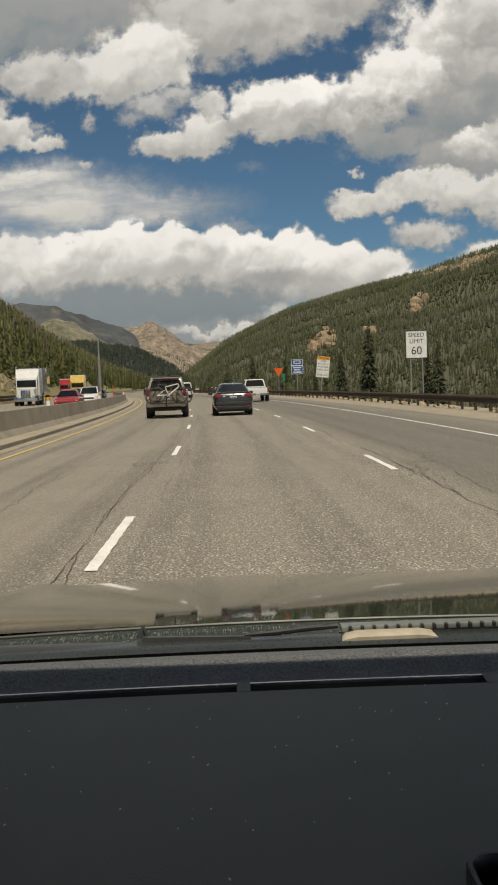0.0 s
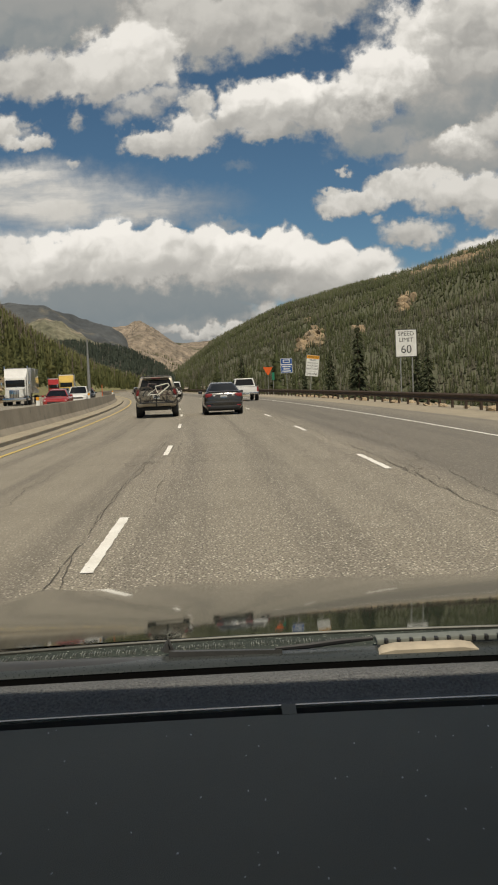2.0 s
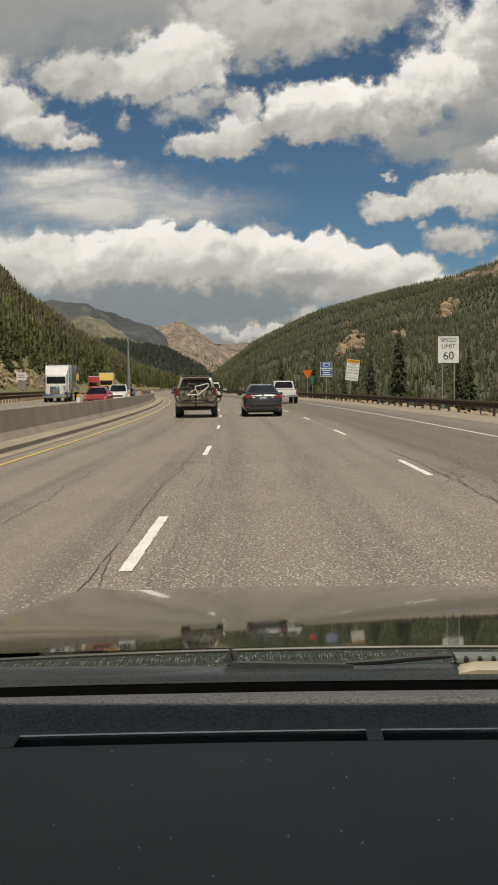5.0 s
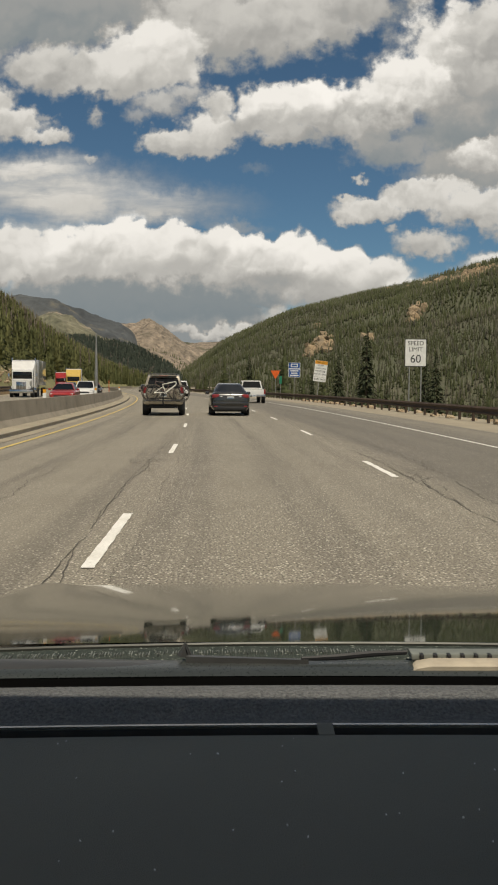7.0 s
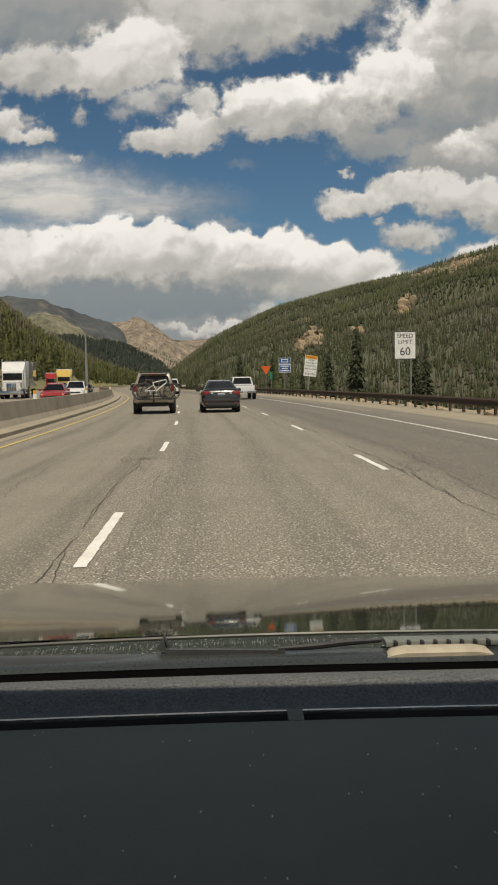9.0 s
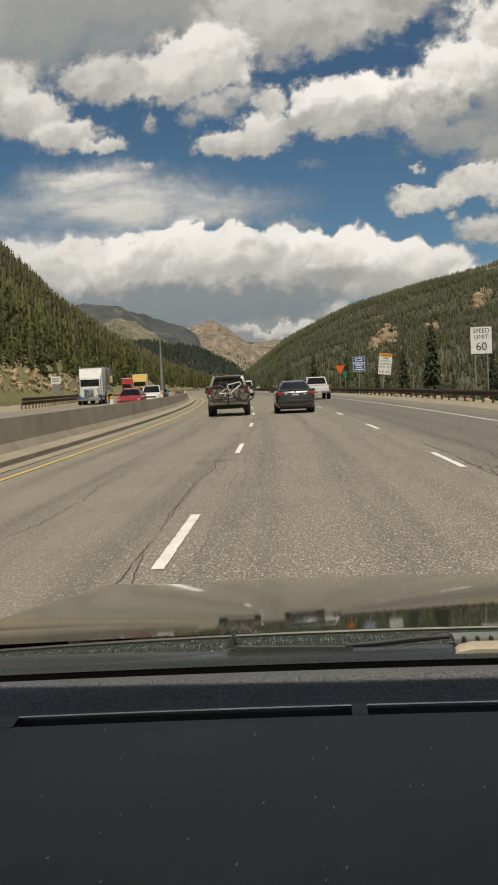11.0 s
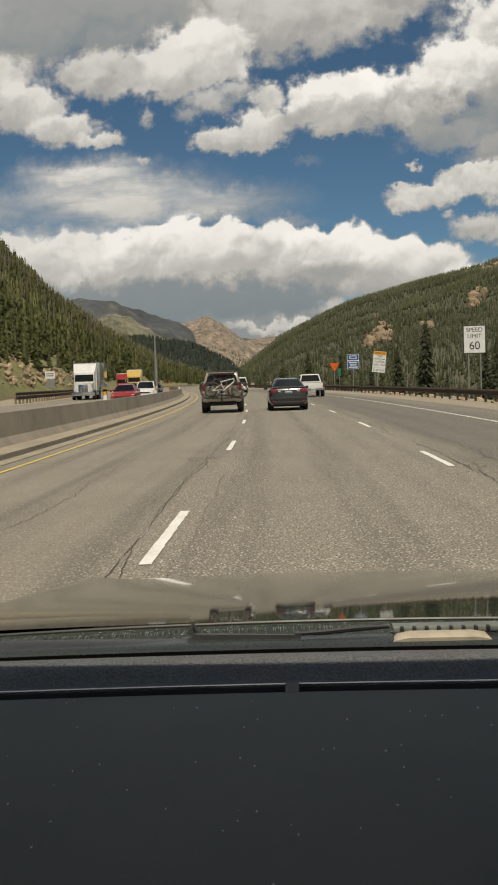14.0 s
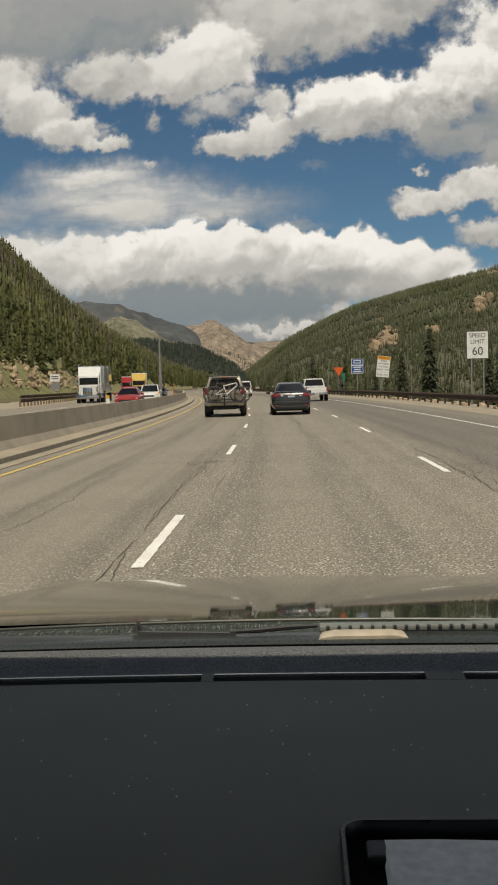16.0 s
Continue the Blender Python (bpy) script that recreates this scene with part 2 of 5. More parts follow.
def asphalt_material(name, colour, other):
    """Worn tarmac: pale stone chips, wheel tracks along the lanes and a few oil stains."""
    m = bpy.data.materials.new(name)
    m.use_nodes = True
    n = Graph(m.node_tree)
    at = n.add("ShaderNodeTexCoord").outputs["Object"]
    broad = n.noise(at, 0.35, 4.0, 0.6)
    lane = n.add("ShaderNodeUVMap").outputs[0]
    side = n.add("ShaderNodeSeparateXYZ", lane).outputs[0]
    long = n.noise(n.vec("MULTIPLY", lane, (1.5, 0.02, 1.0)), 1.0, 3.0, 0.55)
    col = n.mix(n.remap(broad, 0.3, 0.7, 0.0, 1.0), (*colour, 1), (*other, 1))
    col = n.mix(n.remap(long, 0.48, 0.70, 0.0, 0.52, True), col, (0.115, 0.102, 0.083, 1))
    worn = n.math("ADD", side, n.remap(n.noise(n.vec("MULTIPLY", lane, (1.0, 0.06, 1.0)), 1.2, 3.0), 0.0, 1.0, -0.6, 0.6))
    newer = n.math("MULTIPLY", n.remap(worn, 2.6, 3.5, 0.0, 1.0, True), n.remap(worn, 6.6, 8.2, 1.0, 0.25, True))
    col = n.mix(n.math("MULTIPLY", newer, 0.66), col, (0.118, 0.108, 0.092, 1))
    for centre, half_width, depth in ((0.72, 0.34, 0.42), (-0.35, 0.30, 0.20), (1.75, 0.32, 0.24), (-2.9, 0.45, 0.40), (-4.0, 0.30, 0.18), (4.4, 0.5, 0.30)):
        off = n.math("ABSOLUTE", n.math("SUBTRACT", worn, centre))
        streak_of = n.math("MULTIPLY", n.remap(off, 0.0, half_width, 1.0, 0.0, True), n.remap(n.noise(n.vec("MULTIPLY", lane, (2.2, 0.16, 1.0)), 1.0, 4.0, 0.6), 0.3, 0.7, 0.2 * depth, 1.2 * depth))
        col = n.mix(streak_of, col, (0.095, 0.084, 0.070, 1))
    chip = n.add("ShaderNodeTexVoronoi")
    n.put(chip.inputs["Vector"], n.vec("MULTIPLY", at, (1.0, 0.6, 1.0)))
    chip.inputs["Scale"].default_value = 47.0
    stone = n.math("MULTIPLY", n.remap(chip.outputs["Distance"], 0.1, 0.55, 1.0, 0.0), n.remap(chip.outputs["Color"], 0.35, 0.85, 0.0, 1.15))
    coarse = n.remap(n.math("MULTIPLY", n.remap(worn, -1.9, -0.9, 0.0, 1.0, True), n.remap(worn, 2.4, 3.4, 1.0, 0.0, True)), 0.0, 1.0, 0.45, 1.0)
    col = n.mix(n.math("MULTIPLY", stone, n.math("MULTIPLY", coarse, 0.95)), col, (0.80, 0.73, 0.61, 1))
    col = n.mix(n.remap(n.noise(n.vec("MULTIPLY", at, (1.0, 0.6, 1.0)), 52.0, 3.0), 0.50, 0.62, 0.0, n.math("MULTIPLY", coarse, 0.75)), col, (0.045, 0.041, 0.036, 1))
    shader = n.add("ShaderNodeBsdfPrincipled")
    n.put(shader.inputs["Base Color"], col)
    shader.inputs["Roughness"].default_value = 0.85
    b = n.add("ShaderNodeBump")
    b.inputs["Distance"].default_value = 0.006
    n.put(b.inputs["Height"], n.math("ADD", chip.outputs["Distance"], n.noise(at, 60.0, 2.0)))
    n.put(shader.inputs["Normal"], b.outputs[0])
    n.add("ShaderNodeOutputMaterial", shader.outputs[0])
    return m


def forest_material(name, green, pale, dead, dead_share):
    """Needles: each tree its own green, and a share of grey dead trees."""
    m = bpy.data.materials.new(name)
    m.use_nodes = True
    n = Graph(m.node_tree)
    rnd = n.add("ShaderNodeNewGeometry").outputs["Random Per Island"]
    at = n.add("ShaderNodeTexCoord").outputs["Object"]
    patch = n.noise(at, 0.006, 4.0, 0.65)
    col = n.mix(n.math("FRACT", n.math("MULTIPLY", rnd, 7.31)), (*green, 1), (*pale, 1))
    grey = n.math("LESS_THAN", rnd, n.remap(patch, 0.35, 0.65, dead_share * 1.8, 0.0))
    col = n.mix(grey, col, (*dead, 1))
    tone = n.math("MULTIPLY", n.remap(n.noise(at, 1.4, 3.0), 0.3, 0.7, 0.86, 1.16), n.remap(n.noise(at, 0.013, 3.0), 0.3, 0.7, 0.78, 1.24))
    col = n.mix(1.0, col, n.add("ShaderNodeCombineColor", tone, tone, tone).outputs[0], "RGBA", "MULTIPLY")
    shader = n.add("ShaderNodeBsdfPrincipled")
    n.put(shader.inputs["Base Color"], col)
    shader.inputs["Roughness"].default_value = 0.9
    shader.inputs["Specular IOR Level"].default_value = 0.15
    n.add("ShaderNodeOutputMaterial", shader.outputs[0])
    return m


ASPHALT = asphalt_material("asphalt", (0.280, 0.250, 0.196), (0.236, 0.210, 0.163))
SHOULDER = material("shoulder", (0.36, 0.31, 0.225), 0.95, other=(0.29, 0.25, 0.185), scale=0.6, grain=25, bump=0.01, speck=0.2)
GRASS = material("grass_ground", (0.085, 0.088, 0.040), 0.95, other=(0.17, 0.135, 0.075), scale=0.05, grain=2.0, bump=0.1, speck=0.3)
WHITE_LINE = material("white_line", (0.84, 0.82, 0.76), 0.7, other=(0.72, 0.69, 0.62), scale=2.0, grain=50, spots=((0.20, 0.18, 0.15), 9.0, 0.62, 0.72))
YELLOW_LINE = material("yellow_line", (0.66, 0.48, 0.13), 0.7, other=(0.56, 0.42, 0.15), scale=2.0, grain=50, spots=((0.24, 0.20, 0.14), 8.0, 0.62, 0.74))
CRACK = material("crack", (0.062, 0.055, 0.046), 0.9, other=(0.115, 0.102, 0.084), scale=5)
CONCRETE = material("concrete", (0.31, 0.27, 0.21), 0.9, other=(0.23, 0.20, 0.155), scale=0.8, grain=30, bump=0.004, spots=((0.13, 0.115, 0.095), 1.6, 0.60, 0.75))
RUST = material("weathered_steel", (0.080, 0.050, 0.033), 0.8, metal=0.2, other=(0.052, 0.036, 0.026), scale=2, grain=30)
POST = material("timber_post", (0.24, 0.175, 0.105), 0.9, other=(0.16, 0.115, 0.07), scale=4, grain=30, bump=0.004, vary=0.2)
ROCK = material("rock", (0.40, 0.31, 0.20), 0.95, other=(0.27, 0.20, 0.13), scale=0.4, grain=3, bump=0.12, vary=0.25, island=True, speck=0.25)
PALE_ROCK = material("pale_rock", (0.36, 0.26, 0.155), 0.95, other=(0.17, 0.135, 0.09), scale=0.06, grain=0.5, bump=0.6, vary=0.2, island=True, speck=0.3)
HILL = material("hill_ground", (0.078, 0.085, 0.044), 0.95, other=(0.106, 0.102, 0.064), scale=0.02, grain=0.4, bump=0.6, speck=0.3)
HILL_GREEN = material("hill_meadow", (0.175, 0.180, 0.068), 0.95, other=(0.20, 0.178, 0.085), scale=0.03, grain=0.6, bump=0.4, speck=0.3)
PEAK = material("peak_rock", (0.35, 0.280, 0.210), 0.95, other=(0.20, 0.165, 0.125), scale=0.010, grain=0.05, bump=26.0, speck=0.40, spots=((0.085, 0.085, 0.05), 0.006, 0.56, 0.66))
# grey-blue and dark: the cloud shadow on this ridge is put into its colour
TUNDRA_SHADED = material("tundra_shaded", (0.088, 0.094, 0.096), 0.95, other=(0.056, 0.062, 0.066), scale=0.004, grain=0.03, bump=8.0, speck=0.25, spots=((0.165, 0.145, 0.105), 0.006, 0.50, 0.66))
# ground of the far spur, its blue shadow mixed into the dark colour
SPUR_SHADED = material("spur_ground_shaded", (0.034, 0.042, 0.032), 0.95, other=(0.05, 0.055, 0.04), scale=0.01, grain=0.2, bump=1.0, speck=0.3)
MEADOW = material("mountain_meadow", (0.200, 0.184, 0.125), 0.95, other=(0.125, 0.124, 0.080), scale=0.007, grain=0.05, bump=12.0, speck=0.40, spots=((0.29, 0.24, 0.175), 0.010, 0.57, 0.66))
# far needles, darkened and blued to carry the spur's shadow and haze
FOREST_BLUE_SHADED = forest_material("needles_shaded_blue_green", (0.044, 0.056, 0.044), (0.064, 0.076, 0.056), (0.11, 0.105, 0.085), 0.06)
FOREST_DARK = forest_material("needles_grey_green", (0.078, 0.092, 0.043), (0.114, 0.122, 0.060), (0.156, 0.146, 0.106), 0.30)
FOREST_GREY = forest_material("bare_grey_wood", (0.120, 0.115, 0.086), (0.155, 0.146, 0.114), (0.20, 0.186, 0.148), 0.3)
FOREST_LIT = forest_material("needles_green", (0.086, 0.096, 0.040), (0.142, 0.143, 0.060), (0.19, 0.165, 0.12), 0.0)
FOREST_DEEP = forest_material("needles_dark_green", (0.040, 0.050, 0.028), (0.066, 0.072, 0.038), (0.12, 0.11, 0.085), 0.0)
FOREST_DEAD = forest_material("needles_dead", (0.12, 0.10, 0.075), (0.17, 0.145, 0.11), (0.20, 0.17, 0.135), 0.3)
BARK = material("bark", (0.11, 0.08, 0.055), 0.95, grain=20, bump=0.01)
TYRE = material("tyre", (0.018, 0.018, 0.018), 0.85, grain=60)
RIM = material("rim", (0.32, 0.32, 0.32), 0.35, metal=0.8)
GLASS = material("dark_glass", (0.010, 0.011, 0.012), 0.08, coat=0.0, gloss=0.35, speck=0.02)
CHROME = material("chrome", (0.6, 0.6, 0.6), 0.15, metal=1.0)
BLACK = material("black_plastic", (0.016, 0.016, 0.017), 0.55, grain=60)
RED_LENS = material("red_lens", (0.26, 0.020, 0.022), 0.3, coat=0.3)
CLEAR_LENS = material("clear_lens", (0.62, 0.62, 0.60), 0.15, coat=0.5)
PLATE = material("number_plate", (0.62, 0.64, 0.62), 0.5)


def paint(name, colour, metal=0.4, rough=0.3):
    return material(name, colour, rough, metal, coat=0.7, speck=0.05, scale=1.2, other=tuple(c * 0.88 for c in colour))


SUV_PAINT = paint("beige_paint", (0.36, 0.315, 0.245))
SEDAN_PAINT = material("dark_grey_paint", (0.082, 0.081, 0.080), 0.24, 0.65, coat=0.6, speck=0.05, scale=1.2)
WHITE_PAINT = paint("white_paint", (0.74, 0.73, 0.70), 0.0)
RED_PAINT = paint("red_paint", (0.36, 0.025, 0.022), 0.1)
YELLOW_PAINT = paint("yellow_paint", (0.62, 0.42, 0.10), 0.0)
BLACK_PAINT = paint("black_paint", (0.018, 0.018, 0.020), 0.2)
BLUE_PAINT = paint("blue_grey_paint", (0.10, 0.15, 0.22), 0.1)
SILVER_PAINT = paint("silver_paint", (0.42, 0.42, 0.41), 0.6)


# ---- mesh helpers ----
def finish(bm, name, mat, smooth=None):
    bmesh.ops.recalc_face_normals(bm, faces=bm.faces)
    me = bpy.data.meshes.new(name)
    bm.to_mesh(me)
    bm.free()
    me.materials.append(mat)
    if smooth is not None:
        me.shade_smooth()
        me.set_sharp_from_angle(angle=radians(smooth))
    return me


def part(name, bm, mat, parent=None, label="", smooth=None):
    ob = new(name, finish(bm, name, mat, smooth) if isinstance(bm, bmesh.types.BMesh) else bm)
    if parent:
        ob.parent = parent
    if label:
        ob["label"] = label
    return ob


def thing(name, label, category, m=None, group="", kind=""):
    ob = tagged(new(name), label, category, group, kind)
    ob.empty_display_size = 0.2
    if m is not None:
        ob.matrix_basis = m
    return ob


def box(bm, x, y, z, sx, sy, sz, bevel=0.0, turn=None):
    got = bmesh.ops.create_cube(bm, size=1.0)["verts"]
    bmesh.ops.scale(bm, vec=(sx, sy, sz), verts=got)
    if bevel:
        edges = list({e for v in got for e in v.link_edges})
        made = bmesh.ops.bevel(bm, geom=edges, offset=bevel, segments=2, affect="EDGES", profile=0.5)
        got = list({v for f in made["faces"] for v in f.verts} | {v for v in got if v.is_valid})
    if turn is not None:
        bmesh.ops.transform(bm, matrix=turn, verts=got)
    bmesh.ops.translate(bm, vec=(x, y, z), verts=got)
    return bm


def tube(bm, points, radius, sides=8, closed=False):
    """A round bar along points; radius is one number or one for each point."""
    pts = [Vector(p) for p in points]
    radii = radius if isinstance(radius, (list, tuple)) else [radius] * len(pts)
    rings = []
    for n, p in enumerate(pts):
        a = pts[n - 1] if n or closed else p
        b = pts[(n + 1) % len(pts)] if n < len(pts) - 1 or closed else p
        q = (b - a).normalized().to_track_quat("Z", "Y")
        rings.append([bm.verts.new(p + q @ Vector((radii[n] * math.cos(k * math.tau / sides), radii[n] * math.sin(k * math.tau / sides), 0))) for k in range(sides)])
    for n in range(len(rings) - (0 if closed else 1)):
        a, b = rings[n], rings[(n + 1) % len(rings)]
        for k in range(sides):
            bm.faces.new((a[k], a[(k + 1) % sides], b[(k + 1) % sides], b[k]))
    if not closed:
        bm.faces.new(rings[0])
        bm.faces.new(rings[-1])
    return bm


def loft(bm, rings, capped=True):
    made = [[bm.verts.new(p) for p in ring] for ring in rings]
    count = len(made[0])
    for a, b in zip(made, made[1:]):
        for k in range(count):
            bm.faces.new((a[k], a[(k + 1) % count], b[(k + 1) % count], b[k]))
    if capped:
        bm.faces.new(made[0])
        bm.faces.new(made[-1])
    return bm


def grid(bm, rows):
    made = [[bm.verts.new(p) for p in row] for row in rows]
    for a, b in zip(made, made[1:]):
        for k in range(len(a) - 1):
            bm.faces.new((a[k], a[k + 1], b[k + 1], b[k]))
    return bm


def quad(bm, *pts):
    bm.faces.new([bm.verts.new(p) for p in pts])
    return bm


def lettering(text, size, mat, name="lettering"):
    """Flat upright letters about the origin that face -y, as a mesh."""
    curve = bpy.data.curves.new(name, "FONT")
    curve.body, curve.size, curve.align_x, curve.align_y, curve.extrude = text, size, "CENTER", "CENTER", 0.002
    temp = bpy.data.objects.new(name, curve)
    scene.collection.objects.link(temp)
    me = bpy.data.meshes.new_from_object(temp.evaluated_get(bpy.context.evaluated_depsgraph_get()))
    bpy.data.objects.remove(temp)
    me.transform(pose(0, 0, 0, 90, 0, 0))
    me.materials.clear()
    me.materials.append(mat)
    return me


# ---- the road's line: a long bend to the left that straightens far off ----
STEP = 2.0
LINE = np.arange(-60.0, 900.0, STEP)
TURN = np.interp(LINE, [-60, 0, 140, 200, 420, 900], [0, 0, 0.146, 0.146, 0.0, -0.02])
LINE_X = np.cumsum(-np.sin(TURN) * STEP)
LINE_Y = np.cumsum(np.cos(TURN) * STEP)
LINE_X -= np.interp(0, LINE, LINE_X)
LINE_Y -= np.interp(0, LINE, LINE_Y)


def on_road(s, side, z=0.0):
    """The place s metres along the road, side metres to the right of the camera's line."""
    a = float(np.interp(s, LINE, TURN))
    return Vector((float(np.interp(s, LINE, LINE_X)) + side * math.cos(a), float(np.interp(s, LINE, LINE_Y)) + side * math.sin(a), z))


def road_pose(s, side, z=0.0, turn=0.0):
    p = on_road(s, side, z)
    return pose(p.x, p.y, p.z, 0, 0, math.degrees(float(np.interp(s, LINE, TURN))) + turn)


def along(a, b, step=4.0):
    return np.linspace(a, b, max(2, int((b - a) / step) + 1))


def sweep(bm, profile, a, b, step=4.0, closed=False):
    if closed:
        return loft(bm, [[on_road(s, x, z) for x, z in profile] for s in along(a, b, step)])
    return grid(bm, [[on_road(s, x, z) for x, z in profile] for s in along(a, b, step)])


LANE_LEFT, LANE_RIGHT, EDGE_LEFT, EDGE_RIGHT = -1.10, 2.55, -4.75, 6.25
RAIL_SIDE, BARRIER_SIDE = 10.4, -6.20


# ---- ground and hills ----
def fbm(x, y, scale, octaves=4):
    return noise.fractal((x / scale, y / scale, 3.7), 1.0, 2.0, octaves)


def ground_z(x, y):
    near = float(np.interp(y, LINE_Y, LINE_X)) if y < LINE_Y[-1] else LINE_X[-1]
    side = x - near
    if side > 13:
        z = -0.10 - min((side - 13) * 0.42, 26.0)
    elif side < -24:
        z = -0.10 + min((-24 - side) * 0.10, 5.0)
    else:
        z = -0.10
    rough = min(max(abs(side + 5) - 20, 0) / 40, 1)
    return z + rough * 1.2 * fbm(x, y, 25)


def spread(limit, fine, count):
    k = np.linspace(-1, 1, count)
    return np.sign(k) * (np.exp(np.abs(k) * math.log(limit / fine + 1)) - 1) * fine


bm = bmesh.new()
grid(bm, [[(x, y, ground_z(x, y)) for x in spread(4900, 14, 150)] for y in spread(4900, 20, 150)])
ground = part("ground", bm, GRASS, smooth=60)
tagged(ground, "dry grassy ground falling away beside the highway", "ground", kind="structure")

def carriageway(profile, a, b):
    """A strip of road whose texture space runs across and along it, in metres."""
    bm = bmesh.new()
    rows = along(a, b)
    grid(bm, [[on_road(s, x, z) for x, z in profile] for s in rows])
    bm.verts.index_update()
    uv = bm.loops.layers.uv.new("UVMap")
    for face in bm.faces:
        for corner in face.loops:
            row, column = divmod(corner.vert.index, len(profile))
            corner[uv].uv = (profile[column][0], rows[row])
    return bm


bm = carriageway([(BARRIER_SIDE - 0.35, -0.03), (EDGE_LEFT - 0.25, 0.0), (0.0, 0.0), (EDGE_RIGHT + 2.2, 0.0)], -50, 850)
tagged(part("road", bm, ASPHALT, smooth=60), "worn grey asphalt carriageway with three lanes", "road", kind="structure")
bm = carriageway([(-20.0, 0.02), (-13.0, 0.02), (BARRIER_SIDE - 0.40, 0.02)], -50, 850)
tagged(part("road_oncoming", bm, ASPHALT, smooth=60), "worn grey asphalt carriageway of the oncoming traffic", "road", kind="structure")
bm = bmesh.new()
sweep(bm, [(EDGE_RIGHT + 2.1, -0.012), (EDGE_RIGHT + 2.5, 0.006), (RAIL_SIDE + 1.2, 0.004), (RAIL_SIDE + 3.5, -0.35)], -50, 850)
tagged(part("shoulder_right", bm, SHOULDER, smooth=60), "dusty beige gravel shoulder below the guardrail", "shoulder", kind="structure")
bm = bmesh.new()
sweep(bm, [(-31.0, 0.5), (-24.0, 0.03), (-19.9, 0.035)], -50, 850)
tagged(part("shoulder_left", bm, SHOULDER, smooth=60), "wide beige gravel shoulder of the oncoming carriageway", "shoulder", kind="structure")
bm = bmesh.new()
sweep(bm, [(BARRIER_SIDE - 0.05, 0.012), (EDGE_LEFT - 0.42, 0.008)], -50, 850)
tagged(part("shoulder_inner", bm, SHOULDER, smooth=60), "narrow pale dusty strip at the foot of the barrier", "shoulder", kind="structure")

# painted lines
bm = bmesh.new()
sweep(bm, [(EDGE_LEFT - 0.05, 0.010), (EDGE_LEFT + 0.05, 0.010)], -20, 800)
tagged(part("edge_line_yellow", bm, YELLOW_LINE), "solid yellow painted edge line", "road marking", kind="structure")
bm = bmesh.new()
sweep(bm, [(EDGE_RIGHT - 0.05, 0.010), (EDGE_RIGHT + 0.05, 0.010)], -20, 800)
tagged(part("edge_line_white", bm, WHITE_LINE), "solid white painted edge line", "road marking", kind="structure")
for side, first in ((LANE_LEFT, 7.2), (LANE_RIGHT, 14.5), (-12.0, 10.0), (-15.6, 14.0)):
    for k in range(16 if side > -5 else 12):
        s = first + k * 12.19
        bm = bmesh.new()
        z = 0.009 if side > -5 else 0.029
        rows = []
        for q in np.linspace(s, s + 3.05, 25):
            l, r = 0.016 * noise.noise((q * 5.1, side, 1)), 0.016 * noise.noise((q * 5.1, side, 8))
            rows.append([on_road(q, side - 0.052 + l, z), on_road(q, side + 0.052 + r, z)])
        grid(bm, rows)
        tagged(part("lane_dash", bm, WHITE_LINE), "worn white painted lane dash on asphalt", "road marking", "lane dashes", "structure")


def wander(side, a, b, width, seed, swing=0.12):
    """A crack or a tarred seam that wanders along the road."""
    bm = bmesh.new()
    rows = []
    for s in along(a, b, 0.15):
        x = side + swing * noise.noise((s * 0.11, seed, 0)) + 0.30 * swing * noise.noise((s * 0.9, seed, 4)) + 0.16 * swing * noise.noise((s * 5.0, seed, 6))
        w = width * max(0.12, 0.45 + 0.8 * noise.noise((s * 0.5, seed, 9)) + 0.5 * noise.noise((s * 3.1, seed, 5)))
        rows.append([on_road(s, x - w, 0.006), on_road(s, x + w, 0.006)])
    grid(bm, rows)
    tagged(part("road_crack", bm, CRACK), "dark tarred crack running along the asphalt", "crack", "road cracks", "structure")


wander(LANE_LEFT - 0.20, 3, 140, 0.007, 1.3, 0.22)
wander(LANE_LEFT - 0.27, 6, 44, 0.007, 3.9, 0.16)
wander(LANE_LEFT + 0.20, 3, 70, 0.005, 2.7, 0.2)
wander(LANE_RIGHT + 0.20, 3, 140, 0.009, 5.1, 0.3)
wander(LANE_RIGHT + 0.30, 6, 60, 0.007, 6.4, 0.3)
wander(LANE_RIGHT + 0.75, 9, 30, 0.008, 8.3, 0.5)
wander(-2.75, 8, 60, 0.005, 9.7, 0.5)


def crazed(side, s, reach, count, seed):
    """A patch of short branching cracks."""
    r = random.Random(seed)
    bm = bmesh.new()
    for _ in range(count):
        x, y, a = side + r.gauss(0, reach * 0.4), s + r.gauss(0, reach * 2.0), r.uniform(0, math.tau)
        rows = []
        for k in range(r.randint(4, 9)):
            a += r.uniform(-0.7, 0.7)
            x, y = x + 0.07 * math.cos(a), y + 0.16 * math.sin(a)
            w = r.uniform(0.002, 0.006)
            rows.append([on_road(y + w * 2 * math.cos(a), x - w * math.sin(a), 0.0065), on_road(y - w * 2 * math.cos(a), x + w * math.sin(a), 0.0065)])
        grid(bm, rows)
    tagged(part("crack_patch", bm, CRACK), "patch of fine branching cracks in the asphalt", "crack", kind="structure")


crazed(LANE_RIGHT + 0.32, 14.0, 0.30, 16, 4)
crazed(LANE_LEFT - 0.28, 17.0, 0.18, 12, 5)
